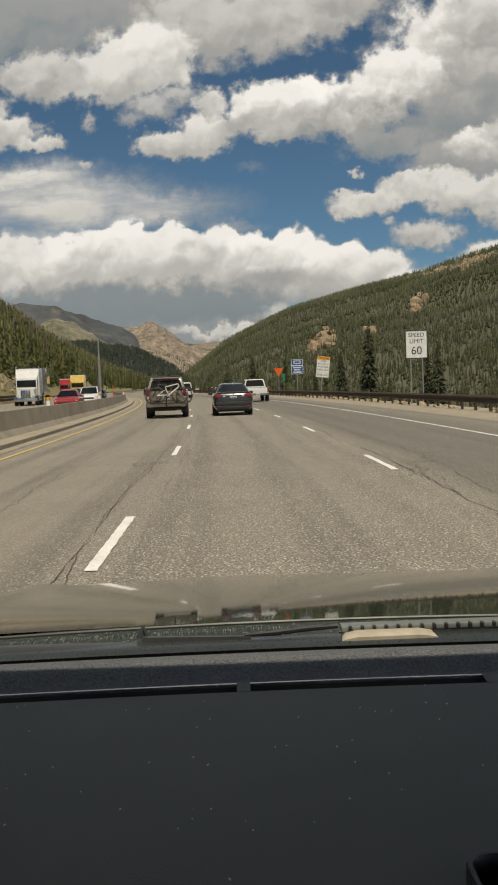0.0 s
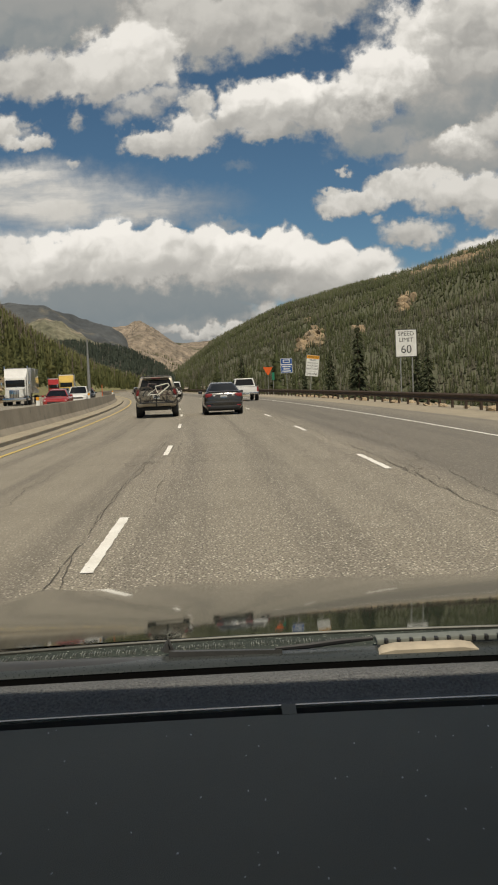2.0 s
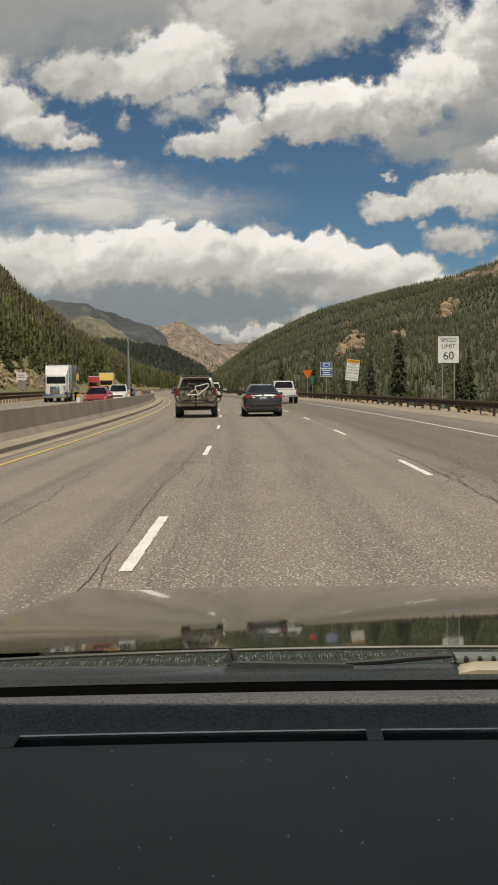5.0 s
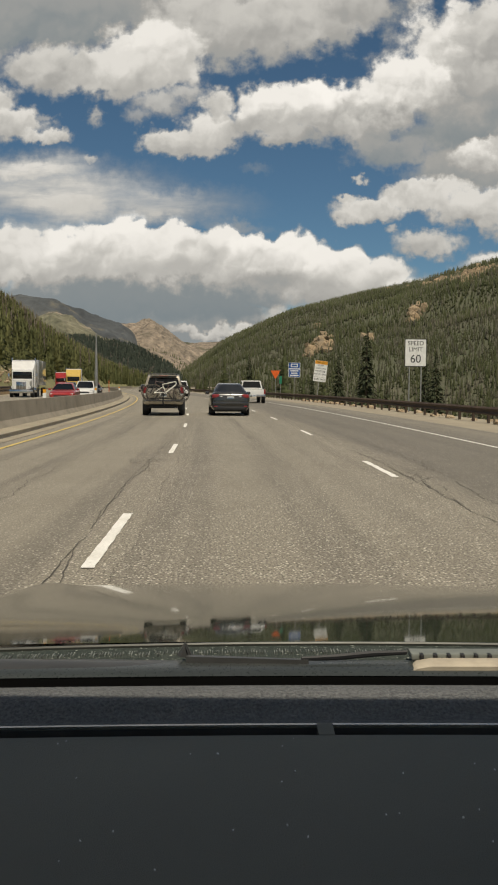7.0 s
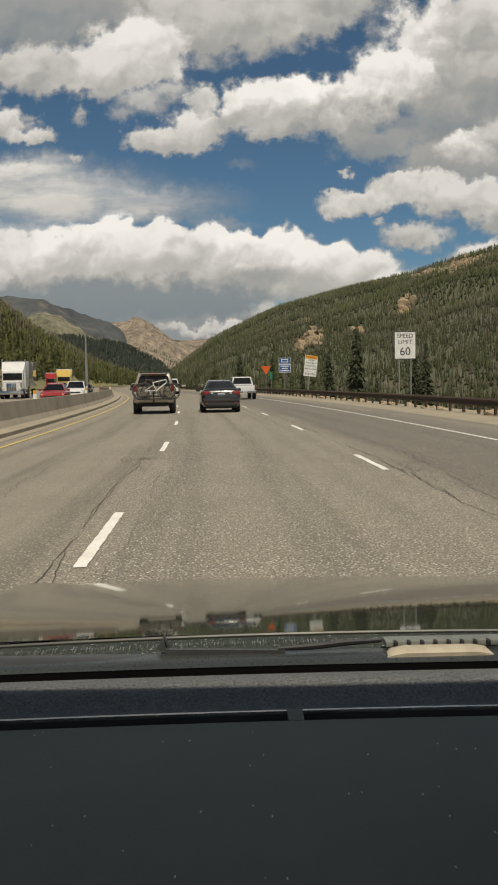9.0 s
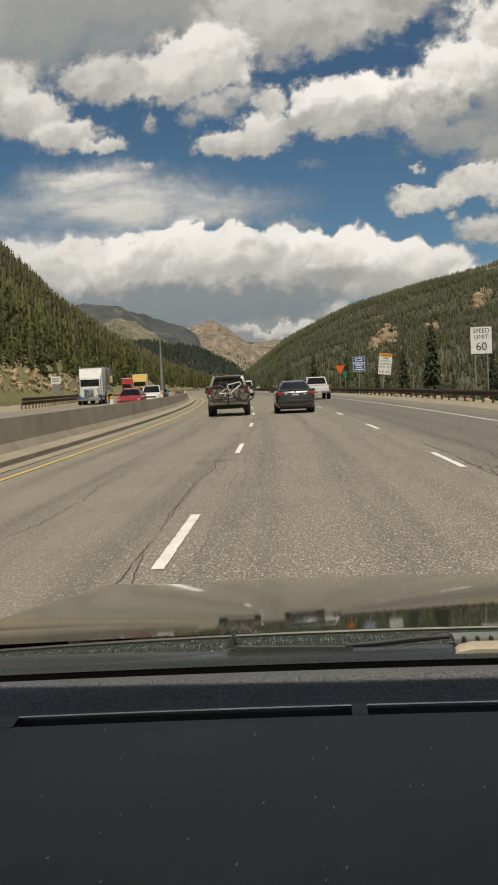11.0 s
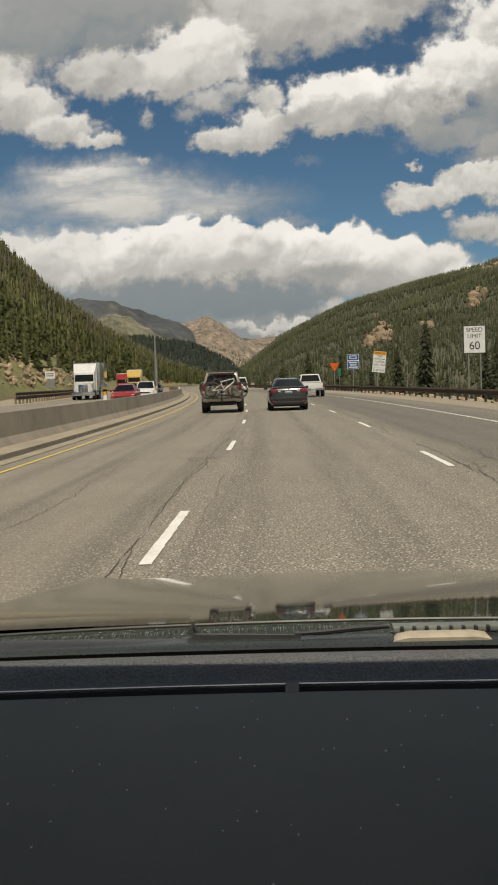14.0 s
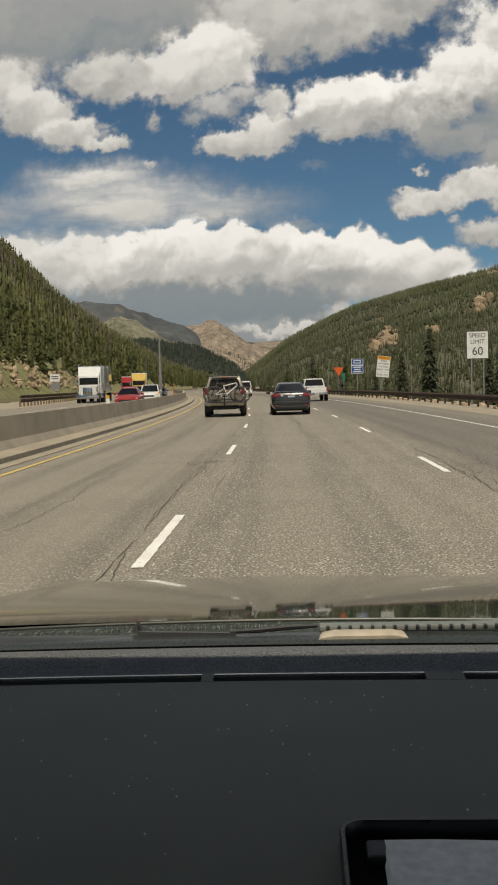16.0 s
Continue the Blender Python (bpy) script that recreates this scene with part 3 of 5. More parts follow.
for s in (17.5, 33.0, 52.0, 71.0):
    bm = bmesh.new()
    rows = []
    for x in np.arange(EDGE_LEFT, EDGE_RIGHT, 0.3):
        y = s + 0.25 * noise.noise((x * 0.5, s, 1)) + 0.12 * noise.noise((x * 2.1, s, 2))
        w = 0.006 + 0.012 * abs(noise.noise((x, s, 3)))
        rows.append([on_road(y - w, x, 0.0055), on_road(y + w, x, 0.0055)])
    grid(bm, rows)
    tagged(part("road_crack", bm, CRACK), "thin dark crack across the asphalt lanes", "crack", "road cracks", "structure")


def hill(name, azimuths, heights, ridge_at, foot_at, foot_z, mat, label, rough=0.10, across=150, up=34, power=0.85, crag=0.0):
    """A hillside, in a fan about the valley: heights in degrees along its crest, and how far crest and foot lie."""
    def place(a, t):
        r1 = float(np.interp(a, *ridge_at))
        r0 = float(np.interp(a, *foot_at))
        top = 1.4 + r1 * math.tan(radians(float(np.interp(a, azimuths, heights))))
        r = r0 + (r1 - r0) * t
        x, y = r * math.sin(radians(a)), r * math.cos(radians(a))
        f = t ** power if t <= 1 else 1 - (t - 1) * 1.2
        z = foot_z + (top - foot_z) * f
        swell = rough * (top - foot_z) * math.sin(math.pi * min(t, 1.0)) * fbm(x, y, (r1 - r0) * 0.28, 5)
        if crag:
            ridge = noise.ridged_multi_fractal((x / 520 + 0.2 * fbm(x, y, 300), y / 520, 2.0), 0.9, 2.1, 7, 1.0, 2.0)
            swell += crag * min(t * 3, 1.0) * (ridge - 1.1) * (1 if t < 1 else 0.6)
        return Vector((x, y, z + swell))

    bm = bmesh.new()
    fan = np.linspace(azimuths[0], azimuths[-1], across)
    grid(bm, [[place(a, t) for a in fan] for t in np.linspace(0, 1.4, up)])
    ob = part(name, bm, mat, smooth=80)
    tagged(ob, label, "hill", kind="structure")
    return place


right_hill = hill("hillside_right", [-4.2, -3.4, -2.4, -0.7, 1.3, 3.3, 7.5, 11, 14, 17, 25, 45, 85], [-0.5, 0.6, 1.3, 2.6, 3.55, 4.4, 5.45, 6.15, 7.0, 7.7, 8.8, 9.5, 6],
                  ([-5, 0, 10, 20, 85], [2800, 2500, 2200, 1900, 1200]), ([-5, 0, 8, 20, 40, 85], [1100, 800, 620, 470, 200, 100]), -30, HILL, "steep hillside under grey-green conifer forest", 0.10)
left_hill = hill("hillside_left", [-85, -45, -23.7, -18.9, -17, -15.4, -14.2, -12.6, -10.9, -9.3, -7.6, -5.9, -4.6, -3.4], [8, 11, 10.2, 9.0, 7.6, 6.2, 4.9, 3.9, 2.8, 1.9, 0.95, 0.25, -0.2, -0.5],
                 ([-85, -20, -12, -5], [330, 600, 820, 1150]), ([-85, -40, -25, -20, -14, -10, -7, -4.5], [38, 48, 72, 98, 165, 295, 480, 650]), 0.3, HILL_GREEN, "green hillside with conifers above the oncoming road", 0.07)
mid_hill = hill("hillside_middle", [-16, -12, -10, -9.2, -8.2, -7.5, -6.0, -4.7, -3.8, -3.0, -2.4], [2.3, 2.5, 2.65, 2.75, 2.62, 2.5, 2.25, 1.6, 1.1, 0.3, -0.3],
                ([-16, -2], [2300, 2300]), ([-16, -2], [1000, 1000]), -10, SPUR_SHADED, "forested spur in the valley, blue shade put into its colour", 0.09, 120)
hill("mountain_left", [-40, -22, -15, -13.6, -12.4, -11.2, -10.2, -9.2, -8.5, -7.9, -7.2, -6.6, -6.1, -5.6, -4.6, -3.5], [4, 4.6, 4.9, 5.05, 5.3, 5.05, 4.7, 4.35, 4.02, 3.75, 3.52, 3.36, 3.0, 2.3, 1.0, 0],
                     ([-40, -3], [3800, 3800]), ([-40, -3], [2400, 2400]), 0, TUNDRA_SHADED, "treeless mountain ridge, cloud shade put into its dark colour", 0.18, 260, 90, power=1.0, crag=40)
spur = hill("mountain_shoulder", [-17, -14, -12.5, -11.7, -11.0, -10.5, -9.9, -9.2, -8.5, -7.5, -6.4, -5.2, -4.0], [2.2, 2.8, 3.2, 3.65, 4.0, 4.1, 3.85, 3.5, 3.15, 2.65, 2.1, 1.2, 0.2],
            ([-17, -4], [3100, 3100]), ([-17, -4], [2350, 2350]), 0, MEADOW, "pale grassy mountain shoulder below the dark ridge", 0.20, 220, 70, power=0.95, crag=36)
peak = hill("mountain_peak", [-11, -9.2, -8.0, -7.0, -6.4, -5.8, -5.3, -5.0, -4.7, -4.2, -3.8, -3.3, -2.8, -2.1, -1.0, 0.5], [1.4, 2.5, 3.1, 3.35, 3.4, 3.52, 3.80, 3.92, 3.88, 3.55, 3.2, 2.85, 2.45, 2.0, 1.2, 0.2],
            ([-11, 1], [4300, 4300]), ([-11, 1], [2700, 2700]), 0, PEAK, "bare tan rocky mountain peak", 0.22, 320, 100, power=1.0, crag=46)
hill("mountain_far", [-6, -3.5, -2.4, -0.8, 0.4, 3, 8], [2.2, 2.75, 2.62, 2.62, 2.72, 2.4, 1.5], ([-6, 8], [4700, 4700]), ([-6, 8], [3700, 3700]), 0, PEAK, "far bare brown mountain plateau", 0.08, 120, 40, power=0.9, crag=16)


# ---- trees ----
def fir_template(rnd, sides, tiers, slim):
    """One connected ragged fir of height 1: drooping tiers on a thin trunk."""
    rings = [(0.012, 0.0), (0.010, 0.12)]
    for k in range(tiers):
        z = 0.10 + 0.84 * k / tiers
        r = slim * (1 - z) ** 0.8 * rnd.uniform(0.75, 1.15)
        rings += [(r, z), (r * 0.30, z + 0.50 / tiers)]
    verts, faces = [], []
    for n, (r, z) in enumerate(rings):
        for k in range(sides):
            a = (k + 0.5 * (n // 2 % 2) + rnd.uniform(-0.25, 0.25)) * math.tau / sides
            q = r * ((1.25 if (k + n // 2) % 2 else 0.55) * rnd.uniform(0.7, 1.25) if n > 1 and n % 2 == 0 else 1)
            verts.append((q * math.cos(a), q * math.sin(a), z + (rnd.uniform(-0.4, 0.25) / tiers * 0.5 if n > 1 else 0)))
    top = len(verts)
    verts.append((0, 0, 1.0))
    for n in range(len(rings) - 1):
        for k in range(sides):
            a, b = n * sides + k, n * sides + (k + 1) % sides
            faces += [(a, b, b + sides), (a, b + sides, a + sides)]
    last = (len(rings) - 1) * sides
    faces += [(last + k, last + (k + 1) % sides, top) for k in range(sides)]
    return np.array(verts), np.array(faces)


def woods(name, places, heights, mat, label, sides=5, tiers=3, slim=0.17, seed=1):
    """Many firs, too many to count, as one object."""
    rnd = random.Random(seed)
    kinds = [fir_template(rnd, sides, tiers, slim * rnd.uniform(0.75, 1.25)) for _ in range(7)]
    all_v, all_f, base = [], [], 0
    for p, h in zip(places, heights):
        v, f = kinds[rnd.randrange(7)]
        a, w = rnd.uniform(0, math.tau), h * rnd.uniform(0.8, 1.25)
        c, s = math.cos(a) * w, math.sin(a) * w
        all_v.append(np.stack([v[:, 0] * c - v[:, 1] * s + p[0], v[:, 0] * s + v[:, 1] * c + p[1], v[:, 2] * h + p[2] - 0.3], 1))
        all_f.append(f + base)
        base += len(v)
    v, f = np.concatenate(all_v), np.concatenate(all_f)
    me = bpy.data.meshes.new(name)
    me.vertices.add(len(v))
    me.vertices.foreach_set("co", v.ravel())
    me.loops.add(f.size)
    me.loops.foreach_set("vertex_index", f.ravel())
    me.polygons.add(len(f))
    me.polygons.foreach_set("loop_start", np.arange(0, f.size, 3))
    me.update(calc_edges=True)
    me.shade_smooth()
    me.materials.append(mat)
    tagged(new(name, me), label, "trees", kind="stuff")


def scatter(place, a0, a1, count, seed, t0=0.02, t1=1.03, gaps=0.0, size=90, bias=1.0, holes=()):
    rnd = random.Random(seed)
    out = []
    while len(out) < count:
        a, t = rnd.uniform(a0, a1), t0 + (t1 - t0) * rnd.random() ** bias
        p = place(a, t)
        if any(((a - h[0]) / h[2]) ** 2 + ((t - h[1]) / h[3]) ** 2 < 3.0 for h in holes):
            continue
        if fbm(p.x, p.y, size, 3) > -0.9 + gaps:
            out.append(p)
    return out


# bare rock on the right-hand hillside: azimuth, height up the slope, spread in both, number of rocks
OUTCROPS = ((14.1, 0.71, 0.50, 0.080, 420), (12.9, 0.62, 0.22, 0.020, 50), (11.9, 0.80, 0.38, 0.045, 130), (10.6, 0.40, 0.24, 0.014, 50), (5.3, 0.29, 0.26, 0.026, 110), (4.6, 0.245, 0.16, 0.016, 50), (10.2, 0.84, 0.10, 0.014, 20), (5.0, 0.46, 0.10, 0.014, 20), (9.1, 0.92, 0.12, 0.014, 16), (8.0, 0.30, 0.10, 0.010, 12))
rnd = random.Random(5)
p = scatter(right_hill, -4.0, 23, 25000, 11, 0.30, 1.03, gaps=0.2, bias=0.9, holes=OUTCROPS)
woods("forest_right", p, [rnd.uniform(6, 12.5) for _ in p], FOREST_DARK, "dense grey-green conifer forest with many dead trees", 4, 2, slim=0.12, seed=2)
p = scatter(right_hill, -4.0, 23, 7000, 27, 0.10, 1.02, gaps=0.55, size=140, bias=0.9, holes=OUTCROPS)
woods("dead_forest_right", p, [rnd.uniform(5.5, 11) for _ in p], FOREST_GREY, "bare grey dead conifers standing in the forest", 3, 2, slim=0.05, seed=28)
p = scatter(right_hill, -4.0, 23, 11000, 21, 0.02, 0.36, gaps=0.2, holes=OUTCROPS)
woods("forest_right_lower", p, [rnd.uniform(4.5, 9.5) for _ in p], FOREST_DARK, "grey-green conifers low on the hillside", 5, 4, slim=0.13, seed=22)
p = scatter(left_hill, -25, -4.6, 3400, 12, 0.07, 1.02, gaps=0.68, size=60, bias=0.9)
woods("forest_left", p, [rnd.uniform(6, 12.5) for _ in p], FOREST_LIT, "sunlit green conifer forest on the hillside", 8, 7, 0.16, 3)
p = scatter(left_hill, -25, -4.6, 2300, 16, 0.14, 1.02, gaps=0.5, size=60, bias=0.8)
woods("dead_forest_left", p, [rnd.uniform(7, 14) for _ in p], FOREST_DEAD, "slim grey-brown dead conifers on the hillside", 5, 6, 0.06, 7)
p = scatter(mid_hill, -11.5, -2.6, 4200, 13, gaps=0.2)
far = scatter(peak, -9.5, -1.5, 900, 18, 0.05, 0.5, gaps=0.5, size=200, bias=1.4) + scatter(spur, -12.5, -5.0, 1000, 19, 0.05, 0.62, gaps=0.75, size=160, bias=1.3)
woods("forest_far", far, [rnd.uniform(8, 16) for _ in far], FOREST_DARK, "scattered conifers at the tree line", 4, 3, 0.2, 14)
woods("forest_middle", p, [rnd.uniform(9, 17) for _ in p], FOREST_BLUE_SHADED, "conifer forest on the far spur, blue shade put into its colour", slim=0.16, seed=4)


# ---- barrier and guardrails ----
BARRIER_PROFILE = [(0.0, 0.0), (0.0, 0.07), (-0.17, 0.30), (-0.24, 0.86), (-0.40, 0.86), (-0.47, 0.30), (-0.64, 0.07), (-0.64, 0.0)]
barrier = thing("concrete_barrier", "stained grey concrete median barrier along the lanes", "barrier", kind="structure")
for k in range(65):
    a = -6.9 + k * 6.1
    bm = bmesh.new()
    sweep(bm, [(BARRIER_SIDE + x, z + 0.0) for x, z in BARRIER_PROFILE], a, a + 6.085, 2.1, True)
    part("barrier_block", bm, CONCRETE, barrier)
bm = bmesh.new()
sweep(bm, [(BARRIER_SIDE + 0.62, 0.0), (BARRIER_SIDE + 0.62, 0.10), (BARRIER_SIDE + 0.02, 0.12), (BARRIER_SIDE + 0.02, 0.0)], -6.9, 390, 3, True)
part("kerb", bm, SHOULDER, barrier, "pale dusty kerb strip")

W_RAIL = [(0.0, 0.0), (0.07, 0.05), (0.0, 0.11), (0.0, 0.17), (0.07, 0.24), (0.0, 0.31), (0.02, 0.31), (0.09, 0.24), (0.02, 0.17), (0.02, 0.11), (0.09, 0.05), (0.02, 0.0)]


def guardrail(name, side, a, b, face, label, posts=2.0, double=False):
    rail = thing(name, label, "guardrail")
    for base in ((0.42, 0.80) if double else (0.33,)):
        bm = bmesh.new()
        sweep(bm, [(side + face * x, base + z) for x, z in W_RAIL], a, b, 3.0, True)
        part("rail", bm, RUST, rail, smooth=30)
    bm = bmesh.new()
    box(bm, 0, 0, 0, 0.16 if double else 0.10, 0.2 if double else 0.12, 1.10 if double else 0.74, 0.008)
    mesh = finish(bm, "post", POST if double else RUST)
    for s in np.arange(a + 0.4, min(b, 330) - 0.2, posts):
        ob = part("post", mesh, None, rail)
        ob.matrix_basis = road_pose(s, side - face * 0.12, 0.48 if double else 0.26, math.sin(s * 7) * 4)
    return rail


guardrail("guardrail", RAIL_SIDE, -6, 620, -1, "rust-brown weathered steel guardrail along the shoulder", 2.0)
guardrail("guardrail", -21.2, 88, 150, 1, "brown guardrail on pale timber posts beyond the oncoming lanes", 1.9, True)
# flat dark strip beside the kerb
bm = bmesh.new()
sweep(bm, [(BARRIER_SIDE + 0.62, 0.014), (BARRIER_SIDE + 0.70, 0.014)], -6.9, 390, 3)
part("kerb_foot_strip", bm, CRACK, barrier, "thin dark strip along the foot of the kerb")

rnd = random.Random(21)


def boulder(size, seed, flat=0.7):
    bm = bmesh.new()
    bmesh.ops.create_icosphere(bm, subdivisions=2, radius=1.0)
    for v in bm.verts:
        k = 1 + 0.38 * noise.noise(v.co * 1.3 + Vector((seed, 0, 0))) + 0.18 * noise.noise(v.co * 3.1 + Vector((0, seed, 0)))
        v.co = Vector((v.co.x * k, v.co.y * k * 0.9, v.co.z * k * flat)) * size
    return finish(bm, "boulder", ROCK)


stones = [boulder(1.0, 3.1 * k) for k in range(6)]
for k in range(70):
    s = rnd.uniform(18, 90)
    ob = part("boulder", rnd.choice(stones), None)
    q = rnd.uniform(0.12, 0.30)
    p = on_road(s, RAIL_SIDE + rnd.uniform(0.1, 0.9), 0.02)
    ob.matrix_basis = pose(*p, rnd.uniform(-20, 20), rnd.uniform(-20, 20), rnd.uniform(0, 360)) @ Matrix.Diagonal((q, q, q * 0.8, 1))
    tagged(ob, "tan broken stone under the guardrail", "boulder", "stones under the guardrail")


def boulders(name, places, label, smallest=0.3, largest=1.4, mat=ROCK, seed=3):
    """A slope of broken rock, too many to count."""
    r = random.Random(seed)
    bm = bmesh.new()
    for p in places:
        got = bmesh.ops.create_icosphere(bm, subdivisions=1, radius=1.0)["verts"]
        q = smallest + (largest - smallest) * r.random() ** 2
        m = pose(p[0], p[1], p[2] + q * 0.2, r.uniform(0, 360), r.uniform(0, 360), r.uniform(0, 360)) @ Matrix.Diagonal((q * r.uniform(0.6, 1.5), q * r.uniform(0.6, 1.2), q * r.uniform(0.4, 0.9), 1))
        for v in got:
            v.co *= r.uniform(0.75, 1.25)
        bmesh.ops.transform(bm, matrix=m, verts=got)
    tagged(part(name, bm, mat), label, "rocks", kind="stuff")


def cluster(place, a, t, wide, tall, count, seed):
    r = random.Random(seed)
    return [place(a + r.gauss(0, wide), min(max(t + r.gauss(0, tall), 0.02), 1.0)) for _ in range(count)]


boulders("boulder_slope", [left_hill(rnd.uniform(-21, -12.5), rnd.uniform(0.01, 0.05)) for _ in range(330)], "slope of broken tan boulders below the trees", 0.2, 0.75)
for a, t, wide, tall, count in OUTCROPS:
    boulders("rock_outcrop", cluster(right_hill, a, t, wide, tall, count, int(a * 10)), "tan rock outcrop among the forest", 2.5, 8, PALE_ROCK, int(a * 7))

# ---- near trees ----
def conifer(h, seed):
    """A fir with a tapered trunk and whorls of separate drooping boughs."""
    r = random.Random(seed)
    ob = thing("conifer", "dark green fir beyond the guardrail", "tree", group="roadside firs")
    bm = bmesh.new()
    tube(bm, [(0, 0, 0), (0.02, 0.03, h * 0.5), (0, 0, h)], [h * 0.018, h * 0.011, 0.01], 7)
    part("trunk", bm, BARK, ob)
    bm = bmesh.new()
    for k in range(64):
        f = k / 64
        z = h * (0.10 + 0.88 * f)
        reach = h * 0.19 * (1 - f) ** 0.75 + 0.05
        for _ in range(8):
            a, q = r.uniform(0, math.tau), reach * r.uniform(0.35, 1.15)
            c, s = math.cos(a), math.sin(a)
            w, drop = q * 0.12, q * r.uniform(0.15, 0.5)
            tip = (c * q, s * q, z - drop)
            for side in (-1, 1):
                quad(bm, (0, 0, z), (c * q * 0.55 - s * w * side, s * q * 0.55 + c * w * side, z - drop * 0.35 + r.uniform(-0.05, 0.1)), tip, (c * q * 0.5, s * q * 0.5, z - drop * 0.2 + 0.06))
    part("crown", bm, FOREST_DEEP, ob)
    return ob


firs = [conifer(1.0 * h, 30 + k) for k, h in enumerate((7.5, 6.0, 9.0))]
spots = [(66, 16.5), (74, 18.0), (84, 15.6), (90, 19), (98, 16), (104, 20), (112, 16), (126, 15), (140, 18), (58, 19.5), (118, 22.0), (160, 16)]
for k, (s, side) in enumerate(spots):
    p = on_road(s, side)
    q = 0.75 + 0.35 * ((k * 37) % 10) / 10
    m = pose(p.x, p.y, ground_z(p.x, p.y) - 0.1, 0, 0, k * 77) @ Matrix.Diagonal((q, q, q, 1))
    if k < 3:
        firs[k].matrix_basis = m
    else:
        copy_thing(firs[k % 3], m)
rnd = random.Random(8)
p = [left_hill(rnd.uniform(-24, -5.5), rnd.uniform(0.03, 0.16)) for _ in range(420)]
woods("forest_edge", p, [rnd.uniform(2.5, 7) for _ in p], FOREST_LIT, "young green firs at the foot of the hillside", 7, 7, 0.2, 9)
p = [on_road(s, rnd.uniform(15, 60)) for s in (rnd.uniform(120, 330) for _ in range(200))]
p = [(q.x, q.y, ground_z(q.x, q.y)) for q in p]
woods("forest_below", p, [rnd.uniform(4, 9) for _ in p], FOREST_DARK, "conifers on the slope below the guardrail", 10, 12, 0.15, 10)
bm = bmesh.new()
for k in range(18):
    q = on_road(rnd.uniform(50, 240), rnd.uniform(15, 45))
    z, h = ground_z(q.x, q.y), rnd.uniform(4, 8)
    tube(bm, [(q.x, q.y, z - 0.3), (q.x + rnd.uniform(-.3, .3), q.y, z + h)], [0.07, 0.02], 5)
tagged(part("dead_trunks", bm, material("dead_wood", (0.26, 0.23, 0.19), 0.95, vary=0.2, island=True)), "bare grey dead trunks below the guardrail", "trees", kind="stuff")


# ---- wheels and vehicles ----
def wheel_meshes(r, w):
    bm = bmesh.new()
    ring = [(r * 0.62, -w / 2), (r * 0.93, -w / 2), (r, -w * 0.36), (r, w * 0.36), (r * 0.93, w / 2), (r * 0.62, w / 2)]
    loft(bm, [[(x, q * math.cos(a), q * math.sin(a)) for q, x in ring] for a in np.linspace(0, math.tau, 25)], False)
    bmesh.ops.remove_doubles(bm, verts=bm.verts, dist=1e-4)
    tyre = finish(bm, "tyre", TYRE, 40)
    bm = bmesh.new()
    loft(bm, [[(x, q * math.cos(a), q * math.sin(a)) for q, x in ((r * 0.63, -w * .42), (r * .63, w * .42), (r * .54, w * .42), (r * .54, w * .25), (r * .54, -w * .25), (r * .54, -w * .42))] for a in np.linspace(0, math.tau, 21)], False)
    for k in range(5):
        box(bm, 0, 0, 0, w * 0.8, r * 0.13, r * 0.56, 0, pose(0, 0, 0, k * 72, 0, 0) @ pose(0, 0, r * 0.28))
    tube(bm, [(-w * 0.44, 0, 0), (w * 0.44, 0, 0)], r * 0.14, 10)
    return tyre, finish(bm, "rim", RIM, 40)


def add_wheels(car, track, axles, r, w):
    tyre, rim = wheel_meshes(r, w)
    for y in axles:
        for x in (-track / 2, track / 2):
            wheel = part("wheel", tyre, None, car)
            wheel.location = (x, y, r)
            part("rim", rim, None, wheel)


def body_loft(stations, flare=0.93):
    """Stations: y, half width, bottom, waist, top."""
    rings = []
    for y, hw, zb, zm, zt in stations:
        half = [(hw * 0.86, zb), (hw * 0.98, zb + (zm - zb) * 0.35), (hw, zm), (hw * 0.985, zm + (zt - zm) * 0.55), (hw * flare, zt - 0.02), (hw * flare * 0.9, zt)]
        rings.append([(x, y, z) for x, z in half] + [(-x, y, z) for x, z in reversed(half)])
    return loft(bmesh.new(), rings)


